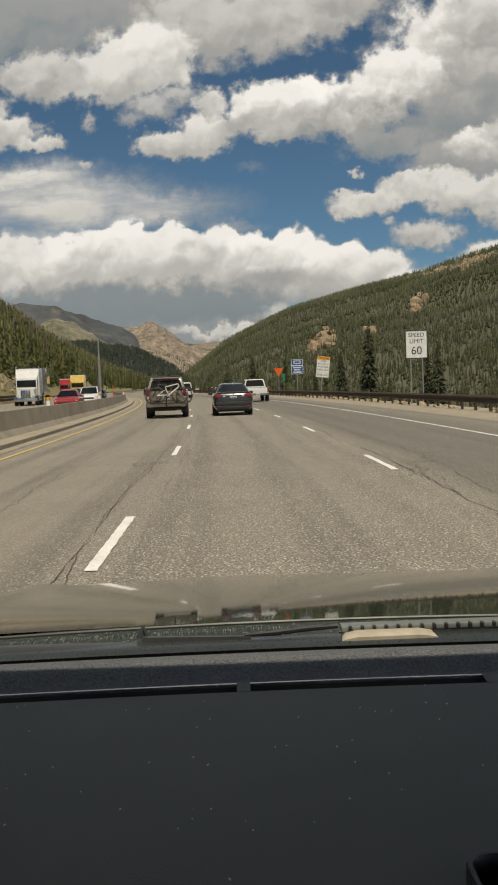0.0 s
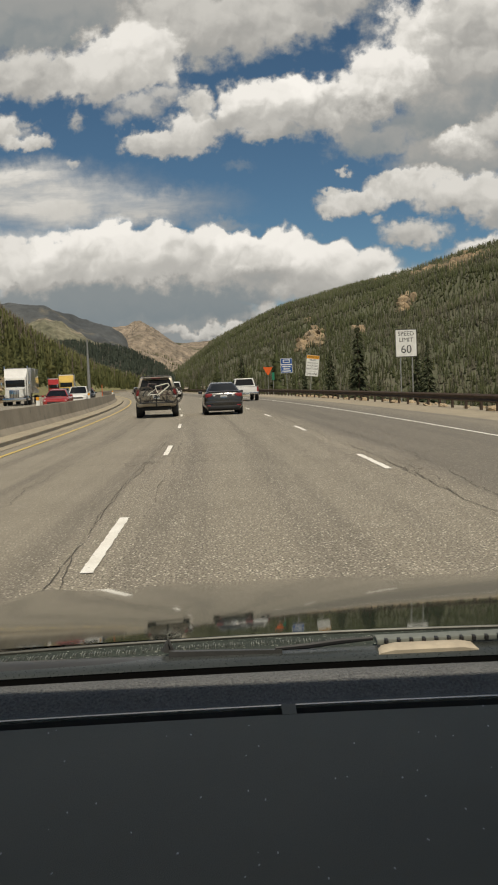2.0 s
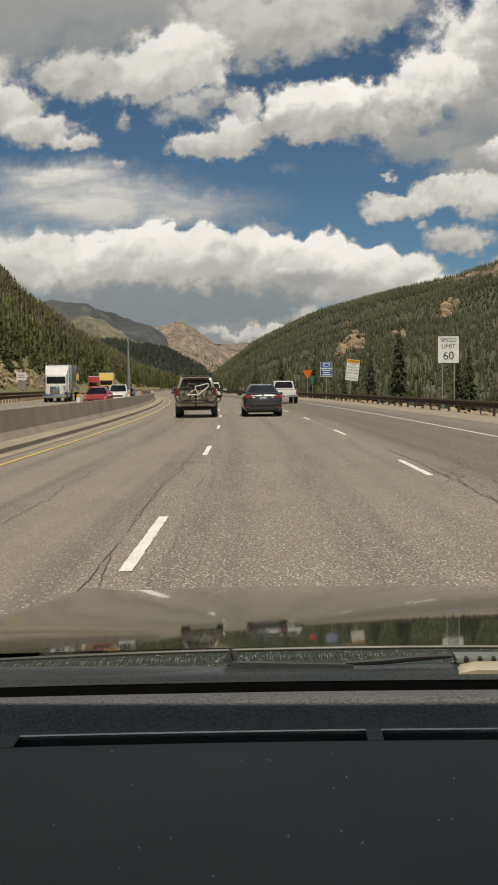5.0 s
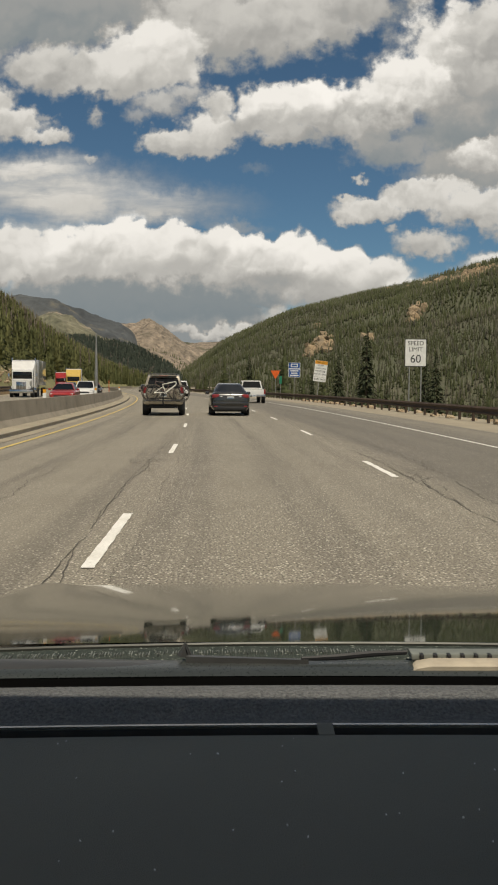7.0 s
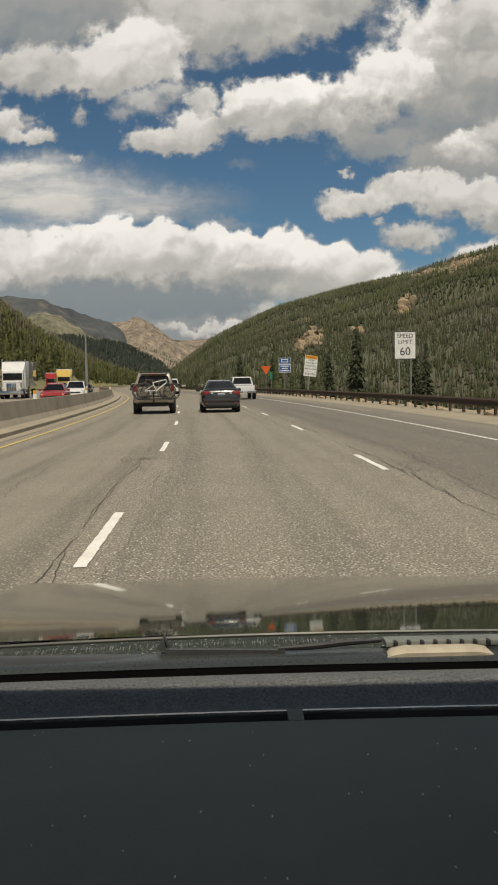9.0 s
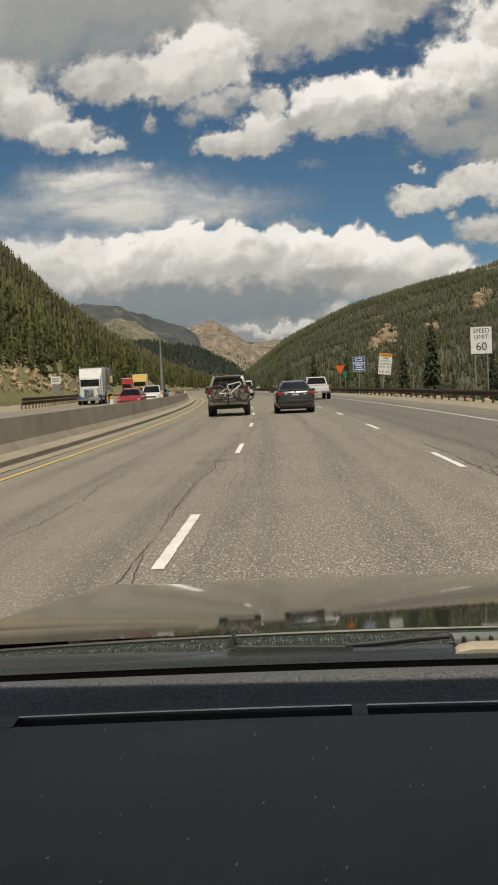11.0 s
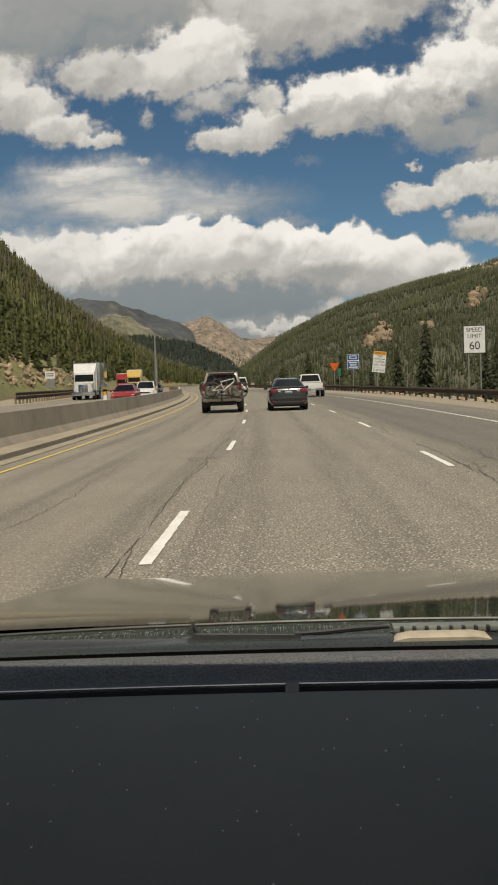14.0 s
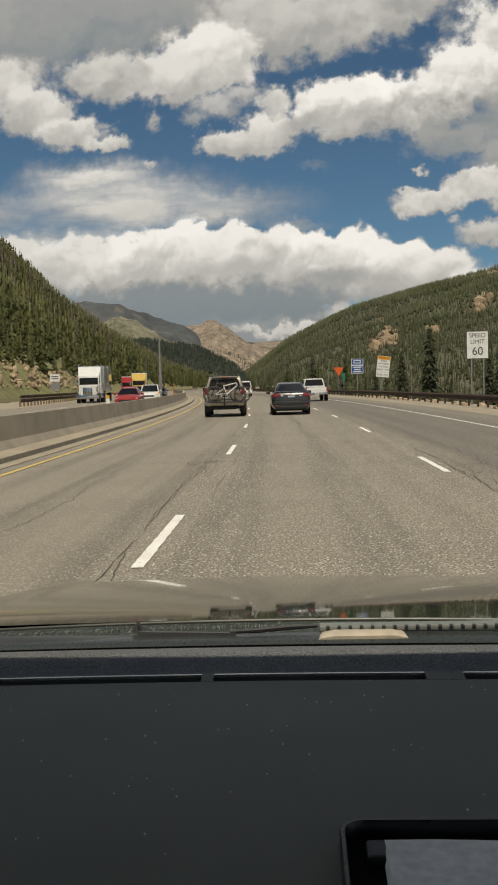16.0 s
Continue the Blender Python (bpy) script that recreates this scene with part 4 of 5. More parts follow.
class Cabin:
    """The glazed upper part of a car: a side outline, leaning inwards towards the roof."""

    def __init__(self, outline, low, high, belt, roof, rounding=0.035):
        self.outline, self.low, self.high, self.belt, self.roof, self.rounding = outline, low, high, belt, roof, rounding

    def wide(self, z):
        f = (z - self.belt) / (self.roof - self.belt)
        return self.low + (self.high - self.low) * f

    def mesh(self):
        bm = bmesh.new()
        rings = [[(sign * self.wide(z), y, z) for y, z in self.outline] for sign in (-1, 1)]
        made = [[bm.verts.new(p) for p in ring] for ring in rings]
        count = len(self.outline)
        for k in range(count):
            bm.faces.new((made[0][k], made[0][(k + 1) % count], made[1][(k + 1) % count], made[1][k]))
        bm.faces.new(made[0])
        bm.faces.new(made[1])
        bmesh.ops.bevel(bm, geom=bm.edges[:], offset=self.rounding, segments=2 if self.rounding < 0.05 else 4, affect="EDGES", profile=0.5)
        return bm

    def side_pane(self, car, pts, mat=None):
        for sign in (-1, 1):
            bm = bmesh.new()
            outer = [bm.verts.new((sign * (self.wide(z) + 0.006), y, z)) for y, z in pts]
            bm.faces.new(outer)
            got = bmesh.ops.extrude_face_region(bm, geom=bm.faces[:])["geom"]
            bmesh.ops.translate(bm, vec=(-sign * 0.02, 0, 0), verts=[v for v in got if isinstance(v, bmesh.types.BMVert)])
            part("side_window", bm, mat or GLASS, car)

    def end_pane(self, car, a, b, inset, name, out, f0=0.08, f1=0.94):
        """A pane on the face between outline points a and b; out is -1 at the rear and 1 at the front."""
        a, b = Vector(a), Vector(b)
        p, q = a.lerp(b, f0), a.lerp(b, f1)
        bm = bmesh.new()
        n = out * 0.008
        quad(bm, (-self.wide(p.y) + inset, p.x + n, p.y), (self.wide(p.y) - inset, p.x + n, p.y), (self.wide(q.y) - inset, q.x + n, q.y), (-self.wide(q.y) + inset, q.x + n, q.y))
        got = bmesh.ops.extrude_face_region(bm, geom=bm.faces[:])["geom"]
        bmesh.ops.translate(bm, vec=(0, -out * 0.02, 0), verts=[v for v in got if isinstance(v, bmesh.types.BMVert)])
        part(name, bm, GLASS, car)


def number_plate(car, y, z, out):
    bm = bmesh.new()
    box(bm, 0, y, z, 0.31, 0.012, 0.16, 0.004)
    plate = part("number_plate", bm, PLATE, car, "pale number plate with a dark bar")
    bm = bmesh.new()
    box(bm, 0, y + out * 0.008, z, 0.22, 0.006, 0.06)
    part("bar", bm, BLUE_PAINT, plate)


def pair_of(car, name, mat, x, y, z, sx, sy, sz, bevel=0.02, label=""):
    for sign in (-1, 1):
        bm = bmesh.new()
        box(bm, sign * x, y, z, sx, sy, sz, bevel)
        part(name, bm, mat, car, label, 40)


def one(car, name, mat, x, y, z, sx, sy, sz, bevel=0.02, label=""):
    bm = bmesh.new()
    box(bm, x, y, z, sx, sy, sz, bevel)
    return part(name, bm, mat, car, label, 40)


def sedan(paint_mat, label, m, group=""):
    car = thing("sedan", label, "car", group=group)
    part("body", body_loft([(-2.46, .46, .47, .66, .80), (-2.44, .64, .42, .67, .90), (-2.39, .77, .35, .68, 1.00), (-2.30, .84, .29, .69, 1.065), (-2.12, .885, .26, .70, 1.09), (-1.85, .91, .24, .70, 1.09), (-1.2, .91, .22, .68, 1.0), (0.9, .91, .22, .66, .98), (1.6, .90, .24, .64, .92), (2.2, .86, .28, .60, .80), (2.38, .72, .36, .54, .68)], .85), paint_mat, car, smooth=35)
    roof = [(-1.95, 1.05), (-1.05, 1.45), (-.3, 1.50), (.35, 1.44), (1.25, .95)]
    cabin = Cabin(roof, .83, .54, .97, 1.49, .10)
    part("roof", cabin.mesh(), paint_mat, car, smooth=40)
    cabin.end_pane(car, roof[0], roof[1], .13, "rear_window", -1, .16, .88)
    cabin.end_pane(car, roof[4], roof[3], .07, "windscreen", 1)
    cabin.side_pane(car, [(-1.3, 1.06), (-.95, 1.36), (-.30, 1.40), (-.30, 1.04)])
    cabin.side_pane(car, [(-.24, 1.04), (-.24, 1.40), (.30, 1.36), (.95, 1.02)])
    pair_of(car, "tail_light", RED_LENS, .67, -2.36, .90, .34, .15, .17, .045)
    pair_of(car, "reversing_light", CLEAR_LENS, .43, -2.43, .885, .12, .06, .055, .015)
    pair_of(car, "reflector", RED_LENS, .68, -2.46, .44, .16, .03, .05, .01)
    pair_of(car, "headlight", CLEAR_LENS, .62, 2.22, .68, .34, .16, .13, .03)
    one(car, "rear_bumper", paint_mat, 0, -2.40, .575, 1.66, .20, .16, .055)
    one(car, "bumper_skirt", paint_mat, 0, -2.38, .44, 1.60, .14, .20, .05)
    # no hollow is cut here: a black box carries the recess's shade
    one(car, "plate_recess_shade", BLACK, 0, -2.431, .815, .64, .03, .19, .01, "black panel round the number plate, standing in for the recess's shade")
    one(car, "badge", CHROME, 0, -2.40, .985, .09, .03, .06, .013, "small round chrome badge")
    one(car, "bumper_insert", BLACK, 0, -2.45, .345, 1.4, .07, .15, .03, "black lower bumper insert")
    one(car, "boot_lip", paint_mat, 0, -2.30, 1.06, 1.35, .14, .03, .012)
    # black box below the body, added to darken the shaded gap above the road
    one(car, "underbody_shade", BLACK, 0, 0, .25, 1.5, 4.4, .12, .03)
    one(car, "grille", BLACK, 0, 2.32, .52, 1.1, .14, .2, .03)
    one(car, "trim_strip", CHROME, 0, -2.430, .922, .62, .02, .012, .004, "chrome trim strip on the boot lid")
    pair_of(car, "door_mirror", paint_mat, 1.0, .72, 1.02, .2, .12, .14, .04)
    number_plate(car, -2.452, .81, -1)
    add_wheels(car, 1.58, (-1.38, 1.40), .33, .22)
    car.matrix_basis = m
    return car


def pickup(paint_mat, label, m, group=""):
    car = thing("pickup_truck", label, "truck", group=group)
    part("body", body_loft([(-2.75, .90, .55, .80, 1.10), (-.75, .96, .50, .80, 1.12), (-.7, .97, .48, .82, 1.15), (1.2, .97, .48, .82, 1.15), (1.5, .96, .5, .80, 1.12), (2.5, .92, .52, .78, 1.02), (2.7, .80, .55, .75, .92)], .97), paint_mat, car, smooth=35)
    one(car, "load_bed", BLACK, 0, -1.75, 1.115, 1.55, 1.8, .012, .004, "dark empty load bed")
    roof = [(-.75, 1.13), (-.62, 1.80), (.7, 1.80), (1.35, 1.13)]
    cabin = Cabin(roof, .90, .72, 1.12, 1.82)
    part("roof", cabin.mesh(), paint_mat, car, smooth=40)
    cabin.end_pane(car, roof[0], roof[1], .1, "rear_window", -1, .15, .9)
    cabin.end_pane(car, roof[3], roof[2], .08, "windscreen", 1)
    cabin.side_pane(car, [(-.55, 1.2), (-.5, 1.7), (.02, 1.7), (.02, 1.2)])
    cabin.side_pane(car, [(.1, 1.2), (.1, 1.7), (.6, 1.7), (1.05, 1.2)])
    one(car, "tailgate", paint_mat, 0, -2.77, .86, 1.5, .05, .44, .015)
    pair_of(car, "tail_light", RED_LENS, .84, -2.75, .92, .13, .06, .36, .02)
    pair_of(car, "headlight", CLEAR_LENS, .68, 2.62, .82, .32, .14, .2, .03)
    one(car, "bumper", CHROME, 0, -2.86, .60, 1.8, .16, .18, .04, "chrome rear bumper")
    one(car, "front_bumper", CHROME, 0, 2.72, .56, 1.8, .16, .2, .04)
    one(car, "grille", BLACK, 0, 2.68, .82, 1.0, .1, .26, .02)
    pair_of(car, "door_mirror", BLACK, 1.07, .95, 1.22, .2, .1, .22, .03)
    number_plate(car, -2.95, .60, -1)
    add_wheels(car, 1.68, (-1.75, 1.75), .39, .26)
    car.matrix_basis = m
    return car


def family_car(paint_mat, label, m, name="suv", van=False, group=""):
    h = 1.95 if van else 1.72
    car = thing(name, label, "van" if van else "car", group=group)
    part("body", body_loft([(-2.35, .80, .45, .75, 1.0), (-2.3, .92, .36, .75, 1.06), (1.1, .94, .32, .72, 1.04), (1.9, .92, .34, .70, .98), (2.3, .84, .38, .62, .80), (2.4, .74, .44, .60, .72)]), paint_mat, car, smooth=35)
    roof = [(-2.28, 1.04), (-2.1, h - .06), (-1.5, h), (.1, h - .02), (1.3, 1.0)]
    cabin = Cabin(roof, .89, .70, 1.02, h)
    part("roof", cabin.mesh(), paint_mat, car, smooth=40)
    cabin.end_pane(car, roof[0], roof[1], .1, "rear_window", -1, .12, .9)
    cabin.end_pane(car, roof[4], roof[3], .08, "windscreen", 1)
    cabin.side_pane(car, [(-2.05, 1.14), (-1.95, h - .14), (-1.3, h - .12), (-1.3, 1.12)])
    cabin.side_pane(car, [(-1.22, 1.12), (-1.22, h - .12), (-.3, h - .12), (-.3, 1.1)])
    cabin.side_pane(car, [(-.22, 1.1), (-.22, h - .12), (.1, h - .12), (.95, 1.08)])
    pair_of(car, "tail_light", RED_LENS, .80, -2.31, 1.0, .16, .08, .3, .03)
    pair_of(car, "headlight", CLEAR_LENS, .66, 2.24, .78, .34, .2, .15, .04)
    one(car, "bumper", paint_mat, 0, -2.38, .52, 1.7, .14, .26, .05)
    one(car, "front_bumper", paint_mat, 0, 2.38, .46, 1.6, .14, .22, .05)
    one(car, "grille", BLACK, 0, 2.39, .66, .95, .1, .14, .02)
    pair_of(car, "door_mirror", paint_mat, 1.03, .85, 1.12, .2, .12, .16, .04)
    number_plate(car, -2.462, .62, -1)
    add_wheels(car, 1.62, (-1.4, 1.45), .35, .23)
    car.matrix_basis = m
    return car


def semi_truck(cab_mat, trailer_mat, label, m, long=11.0, group="", nosed=True):
    car = thing("semi_truck", label, "truck", group=group)
    one(car, "sleeper", cab_mat, 0, -.6, 2.35, 2.44, 2.4, 2.9, .12)
    one(car, "cab", cab_mat, 0, 1.15, 1.95, 2.2, 1.3, 1.9, .14)
    bm = bmesh.new()
    loft(bm, [[(-1.0, 1.7, .9), (1.0, 1.7, .9), (1.0, 1.7, 1.85), (-1.0, 1.7, 1.85)], [(-.92, 3.1, .85), (.92, 3.1, .85), (.86, 3.1, 1.65), (-.86, 3.1, 1.65)]])
    part("hood", bm, cab_mat, car)
    bm = bmesh.new()
    loft(bm, [[(-1.1, 1.6, 2.9), (1.1, 1.6, 2.9), (1.2, .4, 3.85), (-1.2, .4, 3.85)], [(-1.1, .4, 2.8), (1.1, .4, 2.8), (1.2, -.2, 3.8), (-1.2, -.2, 3.8)]])
    part("roof_fairing", bm, cab_mat, car)
    one(car, "windscreen", GLASS, 0, 1.81, 2.3, 1.95, .04, .72, .015)
    one(car, "grille", CHROME, 0, 3.12, 1.2, 1.0, .06, .85, .03, "chrome radiator grille")
    for k in range(6):
        one(car, "grille_slat", BLACK, -.4 + k * .16, 3.16, 1.2, .05, .03, .75, .004)
    one(car, "bumper", CHROME, 0, 3.2, .62, 2.4, .2, .36, .05, "chrome bumper")
    pair_of(car, "headlight", CLEAR_LENS, .85, 3.08, 1.05, .3, .12, .22, .04)
    pair_of(car, "exhaust_stack", CHROME, 1.18, .35, 2.7, .14, .14, 2.9, .05)
    pair_of(car, "door_mirror", CHROME, 1.42, 1.55, 2.2, .18, .1, .55, .03)
    pair_of(car, "side_window", GLASS, 1.1, 1.2, 2.35, .03, .8, .6, .01)
    pair_of(car, "fuel_tank", CHROME, 1.02, .2, .75, .5, 1.5, .55, .12)
    one(car, "frame", BLACK, 0, -1.2, .8, .9, 7.6, .25, .03)
    if long:
        one(car, "trailer", trailer_mat, 0, -2.4 - long / 2, 2.62, 2.55, long, 2.75, .03)
        one(car, "trailer_frame", BLACK, 0, -2.4 - long / 2, 1.12, 1.1, long - .4, .22, .02)
    axles = [2.2, -1.6, -2.9] + ([-long - .6, -long - 1.9] if long else [])
    add_wheels(car, 2.1, axles, .5, .34)
    car.matrix_basis = m
    return car


# ---- the beige car with bicycles ----
BIKE_TYRE = material("dusty_bicycle_tyre", (0.085, 0.075, 0.060), 0.9, grain=80)


def bicycle(m, frame_mat, label):
    bike = thing("bicycle", label, "bicycle")
    r = 0.35
    wheels = ((-0.58, 0, r), (0.58, 0, r))
    bm = bmesh.new()
    circle = [(r * math.cos(a), 0, r * math.sin(a)) for a in np.linspace(0, math.tau, 33)[:-1]]
    tube(bm, circle, 0.021, 6, True)
    tyre = finish(bm, "tyre", BIKE_TYRE, 60)
    bm = bmesh.new()
    tube(bm, [(0.88 * x, 0, 0.88 * z) for x, y, z in circle], 0.013, 5, True)
    for k in range(14):
        a = k * math.tau / 14
        tube(bm, [(0, 0.03 * (-1) ** k, 0), (r * 0.88 * math.cos(a), 0, r * 0.88 * math.sin(a))], 0.0035, 3)
    tube(bm, [(0, -0.05, 0), (0, 0.05, 0)], 0.025, 8)
    tube(bm, [(0.09 * math.cos(a), 0.04, 0.09 * math.sin(a)) for a in np.linspace(0, math.tau, 17)[:-1]], 0.006, 4, True)
    rim = finish(bm, "rim", BLACK)
    for p in wheels:
        wheel = part("wheel", tyre, None, bike)
        wheel.location = p
        part("rim", rim, None, wheel)
    bm = bmesh.new()
    crank, seat_top, head_low, head_top, rear, front = (-0.10, 0, .36), (-0.27, 0, .80), (0.36, 0, .74), (0.32, 0, .86), wheels[0], wheels[1]
    for a, b, q in ((crank, (-.24, 0, .74), .019), (crank, head_low, .029), ((-.23, 0, .72), head_top, .020), (head_low, head_top, .027)):
        tube(bm, [a, b], q, 8)
    for side in (-.06, .06):
        tube(bm, [(-.12, side * .5, .38), (rear[0], side, rear[2])], .014, 6)
        tube(bm, [(-.20, side * .5, .62), (rear[0], side, rear[2])], .013, 6)
    part("frame", bm, frame_mat, bike, smooth=50)
    bm = bmesh.new()
    for side in (-.07, .07):
        tube(bm, [(.36, side, .72), (front[0], side, front[2])], .021, 7)
    tube(bm, [(.36, -.08, .73), (.36, .08, .73)], .022, 7)
    part("fork", bm, BLACK, bike)
    bm = bmesh.new()
    tube(bm, [seat_top, (-.22, 0, .70)], .016, 6)
    box(bm, -.30, 0, .83, .26, .12, .05, .02)
    part("saddle", bm, BLACK, bike)
    bm = bmesh.new()
    tube(bm, [(.30, 0, .88), (.36, 0, .95)], .018, 6)
    tube(bm, [(.28, -.36, .96), (.36, -.12, .95), (.36, .12, .95), (.28, .36, .96)], .014, 6)
    part("handlebar", bm, BLACK, bike)
    bm = bmesh.new()
    tube(bm, [(-.10 + .09 * math.cos(a), .05, .36 + .09 * math.sin(a)) for a in np.linspace(0, math.tau, 17)[:-1]], .008, 4, True)
    tube(bm, [(-.10, .07, .36), (-.02, .07, .22)], .012, 5)
    tube(bm, [(-.10, -.07, .36), (-.18, -.07, .50)], .012, 5)
    part("crank", bm, BLACK, bike)
    bike.matrix_basis = m
    return bike


def touring_suv(m):
    car = thing("suv", "dusty beige four-wheel-drive with a bicycle rack behind", "car")
    part("body", body_loft([(-2.30, .86, .56, .88, 1.16), (-2.22, .92, .48, .88, 1.20), (-1.5, .94, .46, .86, 1.19), (1.0, .94, .44, .84, 1.17), (1.75, .93, .46, .82, 1.12), (2.3, .88, .48, .76, 1.04), (2.45, .78, .54, .74, .96)], .96), SUV_PAINT, car, smooth=35)
    roof = [(-2.24, 1.18), (-2.02, 1.80), (-1.6, 1.86), (.15, 1.84), (.95, 1.16)]
    cabin = Cabin(roof, .90, .70, 1.17, 1.86)
    part("roof", cabin.mesh(), SUV_PAINT, car, smooth=40)
    cabin.end_pane(car, roof[0], roof[1], .11, "rear_window", -1, .10, .86)
    cabin.end_pane(car, roof[4], roof[3], .08, "windscreen", 1)
    cabin.side_pane(car, [(-2.0, 1.28), (-1.9, 1.72), (-1.35, 1.74), (-1.35, 1.26)])
    cabin.side_pane(car, [(-1.25, 1.26), (-1.25, 1.74), (-.4, 1.74), (-.4, 1.25)])
    cabin.side_pane(car, [(-.3, 1.25), (-.3, 1.74), (.12, 1.72), (.7, 1.24)])
    one(car, "tailgate", SUV_PAINT, 0, -2.31, .98, 1.45, .05, .46, .02)
    one(car, "tailgate_handle", CHROME, 0, -2.345, 1.12, .5, .03, .05, .01, "chrome tailgate handle")
    pair_of(car, "tail_light", RED_LENS, .84, -2.27, 1.16, .15, .1, .30, .03, "red tail light")
    pair_of(car, "reversing_light", CLEAR_LENS, .82, -2.30, .95, .12, .06, .10, .02, "clear reversing lamp")
    one(car, "rear_bumper", SUV_PAINT, 0, -2.40, .64, 1.80, .22, .26, .06)
    one(car, "bumper_step", BLACK, 0, -2.42, .785, 1.2, .18, .02, .006)
    # black underside block; its colour deepens the shade below the bumper
    one(car, "underbody_shade", BLACK, 0, -.2, .42, 1.3, 4.2, .18, .05)
    one(car, "spoiler", SUV_PAINT, 0, -2.12, 1.82, 1.2, .2, .05, .02)
    one(car, "brake_light", RED_LENS, 0, -2.225, 1.80, .4, .02, .03, .006)
    one(car, "rear_wiper", BLACK, .1, -2.22, 1.36, .5, .02, .02, .005)
    pair_of(car, "mud_flap", BLACK, .78, -1.80, .38, .26, .02, .3, .005)
    pair_of(car, "door_mirror", BLACK, 1.06, .62, 1.26, .2, .12, .18, .04)
    pair_of(car, "headlight", CLEAR_LENS, .7, 2.36, .86, .3, .14, .2, .04)
    one(car, "exhaust", CHROME, .55, -2.2, .36, .07, .4, .07, .02)
    for sign in (-1, 1):
        bm = bmesh.new()
        tube(bm, [(sign * .60, -1.80, 1.84), (sign * .60, -1.65, 1.90), (sign * .60, -.1, 1.89), (sign * .60, .05, 1.82)], .020, 7)
        part("roof_rail", bm, BLACK, car)
    for y in (-1.4, -.4):
        bm = bmesh.new()
        tube(bm, [(-.62, y, 1.905), (.62, y, 1.905)], .016, 6)
        part("cross_bar", bm, BLACK, car)
    number_plate(car, -2.345, .93, -1)
    add_wheels(car, 1.66, (-1.42, 1.42), .385, .27)
    car.matrix_basis = m
    return car


def bike_rack(m):
    rack = thing("bicycle_rack", "black steel hitch rack carrying two bicycles", "bicycle rack")
    bm = bmesh.new()
    tube(bm, [(0, .35, .52), (0, -.65, .52)], .035, 6)
    tube(bm, [(0, -.05, .52), (0, -.05, 1.25)], .03, 6)
    tube(bm, [(0, -.34, .52), (0, -.34, .69)], .03, 6)
    part("hitch_bar", bm, BLACK, rack)
    for y in (-.18, -.50):
        bm = bmesh.new()
        box(bm, 0, y, .69, 1.5, .10, .045, .012)
        part("tray", bm, BLACK, rack)
        for x in (-.58, .58):
            bm = bmesh.new()
            tube(bm, [(x - .12, y - .05, .70), (x - .12, y - .05, .92)], .012, 5)
            part("wheel_hook", bm, BLACK, rack)
    rack.matrix_basis = m
    return rack


SUV_AT = road_pose(46, -2.2)
touring_suv(SUV_AT)
bike_rack(SUV_AT @ pose(0, -2.62, 0))
BIKE_PAINT = paint("pale_bicycle_paint", (0.78, 0.75, 0.66), 0.0, 0.35)
DARK_BIKE = paint("dark_bicycle_paint", (0.10, 0.05, 0.045), 0.0, 0.35)
bicycle(SUV_AT @ pose(.02, -2.80, .66, 0, 0, 180) @ Matrix.Scale(1.04, 4), DARK_BIKE, "dark mountain bicycle on the rear rack, behind another")
bicycle(SUV_AT @ pose(.20, -3.12, .66, 0, 2, 2) @ Matrix.Scale(1.04, 4), BIKE_PAINT, "pale cream mountain bicycle strapped to the rear rack")

sedan(SEDAN_PAINT, "dark grey sedan seen from behind, tail lights off", road_pose(46, 0.85))
pickup(WHITE_PAINT, "white pickup truck with an open load bed", road_pose(78, 4.6))
family_car(WHITE_PAINT, "white van far ahead in the passing lane", road_pose(122, 1.0), "van", True)
sedan(SILVER_PAINT, "silver sedan far ahead on the highway", road_pose(205, 0.6))

ON = "oncoming traffic"
sedan(RED_PAINT, "red sedan coming the other way", road_pose(70, -9.6, 0.02, 180), ON)
family_car(WHITE_PAINT, "white car with dark windscreen coming the other way", road_pose(92, -9.6, 0.02, 180), group=ON)
semi_truck(WHITE_PAINT, SILVER_PAINT, "white semi truck with chrome grille and stacks", road_pose(104, -16.6, 0.02, 180), 9.0, ON)
sedan(BLACK_PAINT, "black sedan coming the other way", road_pose(116, -9.6, 0.02, 180), ON)
family_car(BLUE_PAINT, "dark blue car coming the other way", road_pose(140, -13.2, 0.02, 180), group=ON)
semi_truck(YELLOW_PAINT, WHITE_PAINT, "yellow semi truck pulling a pale trailer", road_pose(162, -13.2, 0.02, 180), 12.0, ON)
family_car(RED_PAINT, "red car far off coming the other way", road_pose(176, -9.6, 0.02, 180), group=ON)
semi_truck(RED_PAINT, WHITE_PAINT, "red semi truck pulling a white trailer", road_pose(206, -16.6, 0.02, 180), 12.0, ON)
pickup(WHITE_PAINT, "white pickup far off coming the other way", road_pose(222, -13.2, 0.02, 180), ON)
sedan(BLACK_PAINT, "black sedan far off coming the other way", road_pose(246, -9.6, 0.02, 180), ON)
family_car(SILVER_PAINT, "silver car far off coming the other way", road_pose(275, -13.2, 0.02, 180), group=ON)

# ---- signs ----
SIGN_WHITE = material("sign_white", (0.80, 0.80, 0.77), 0.4, speck=0.03)
SIGN_BLACK = material("sign_black", (0.02, 0.02, 0.02), 0.5)
SIGN_ORANGE = material("sign_amber", (0.80, 0.36, 0.02), 0.4, speck=0.03)
SIGN_RED = material("sign_orange_red", (0.78, 0.13, 0.02), 0.4, speck=0.03)
SIGN_BLUE = material("sign_blue", (0.02, 0.09, 0.32), 0.4, speck=0.03)
SIGN_GREEN = material("sign_green", (0.02, 0.20, 0.11), 0.4, speck=0.03)
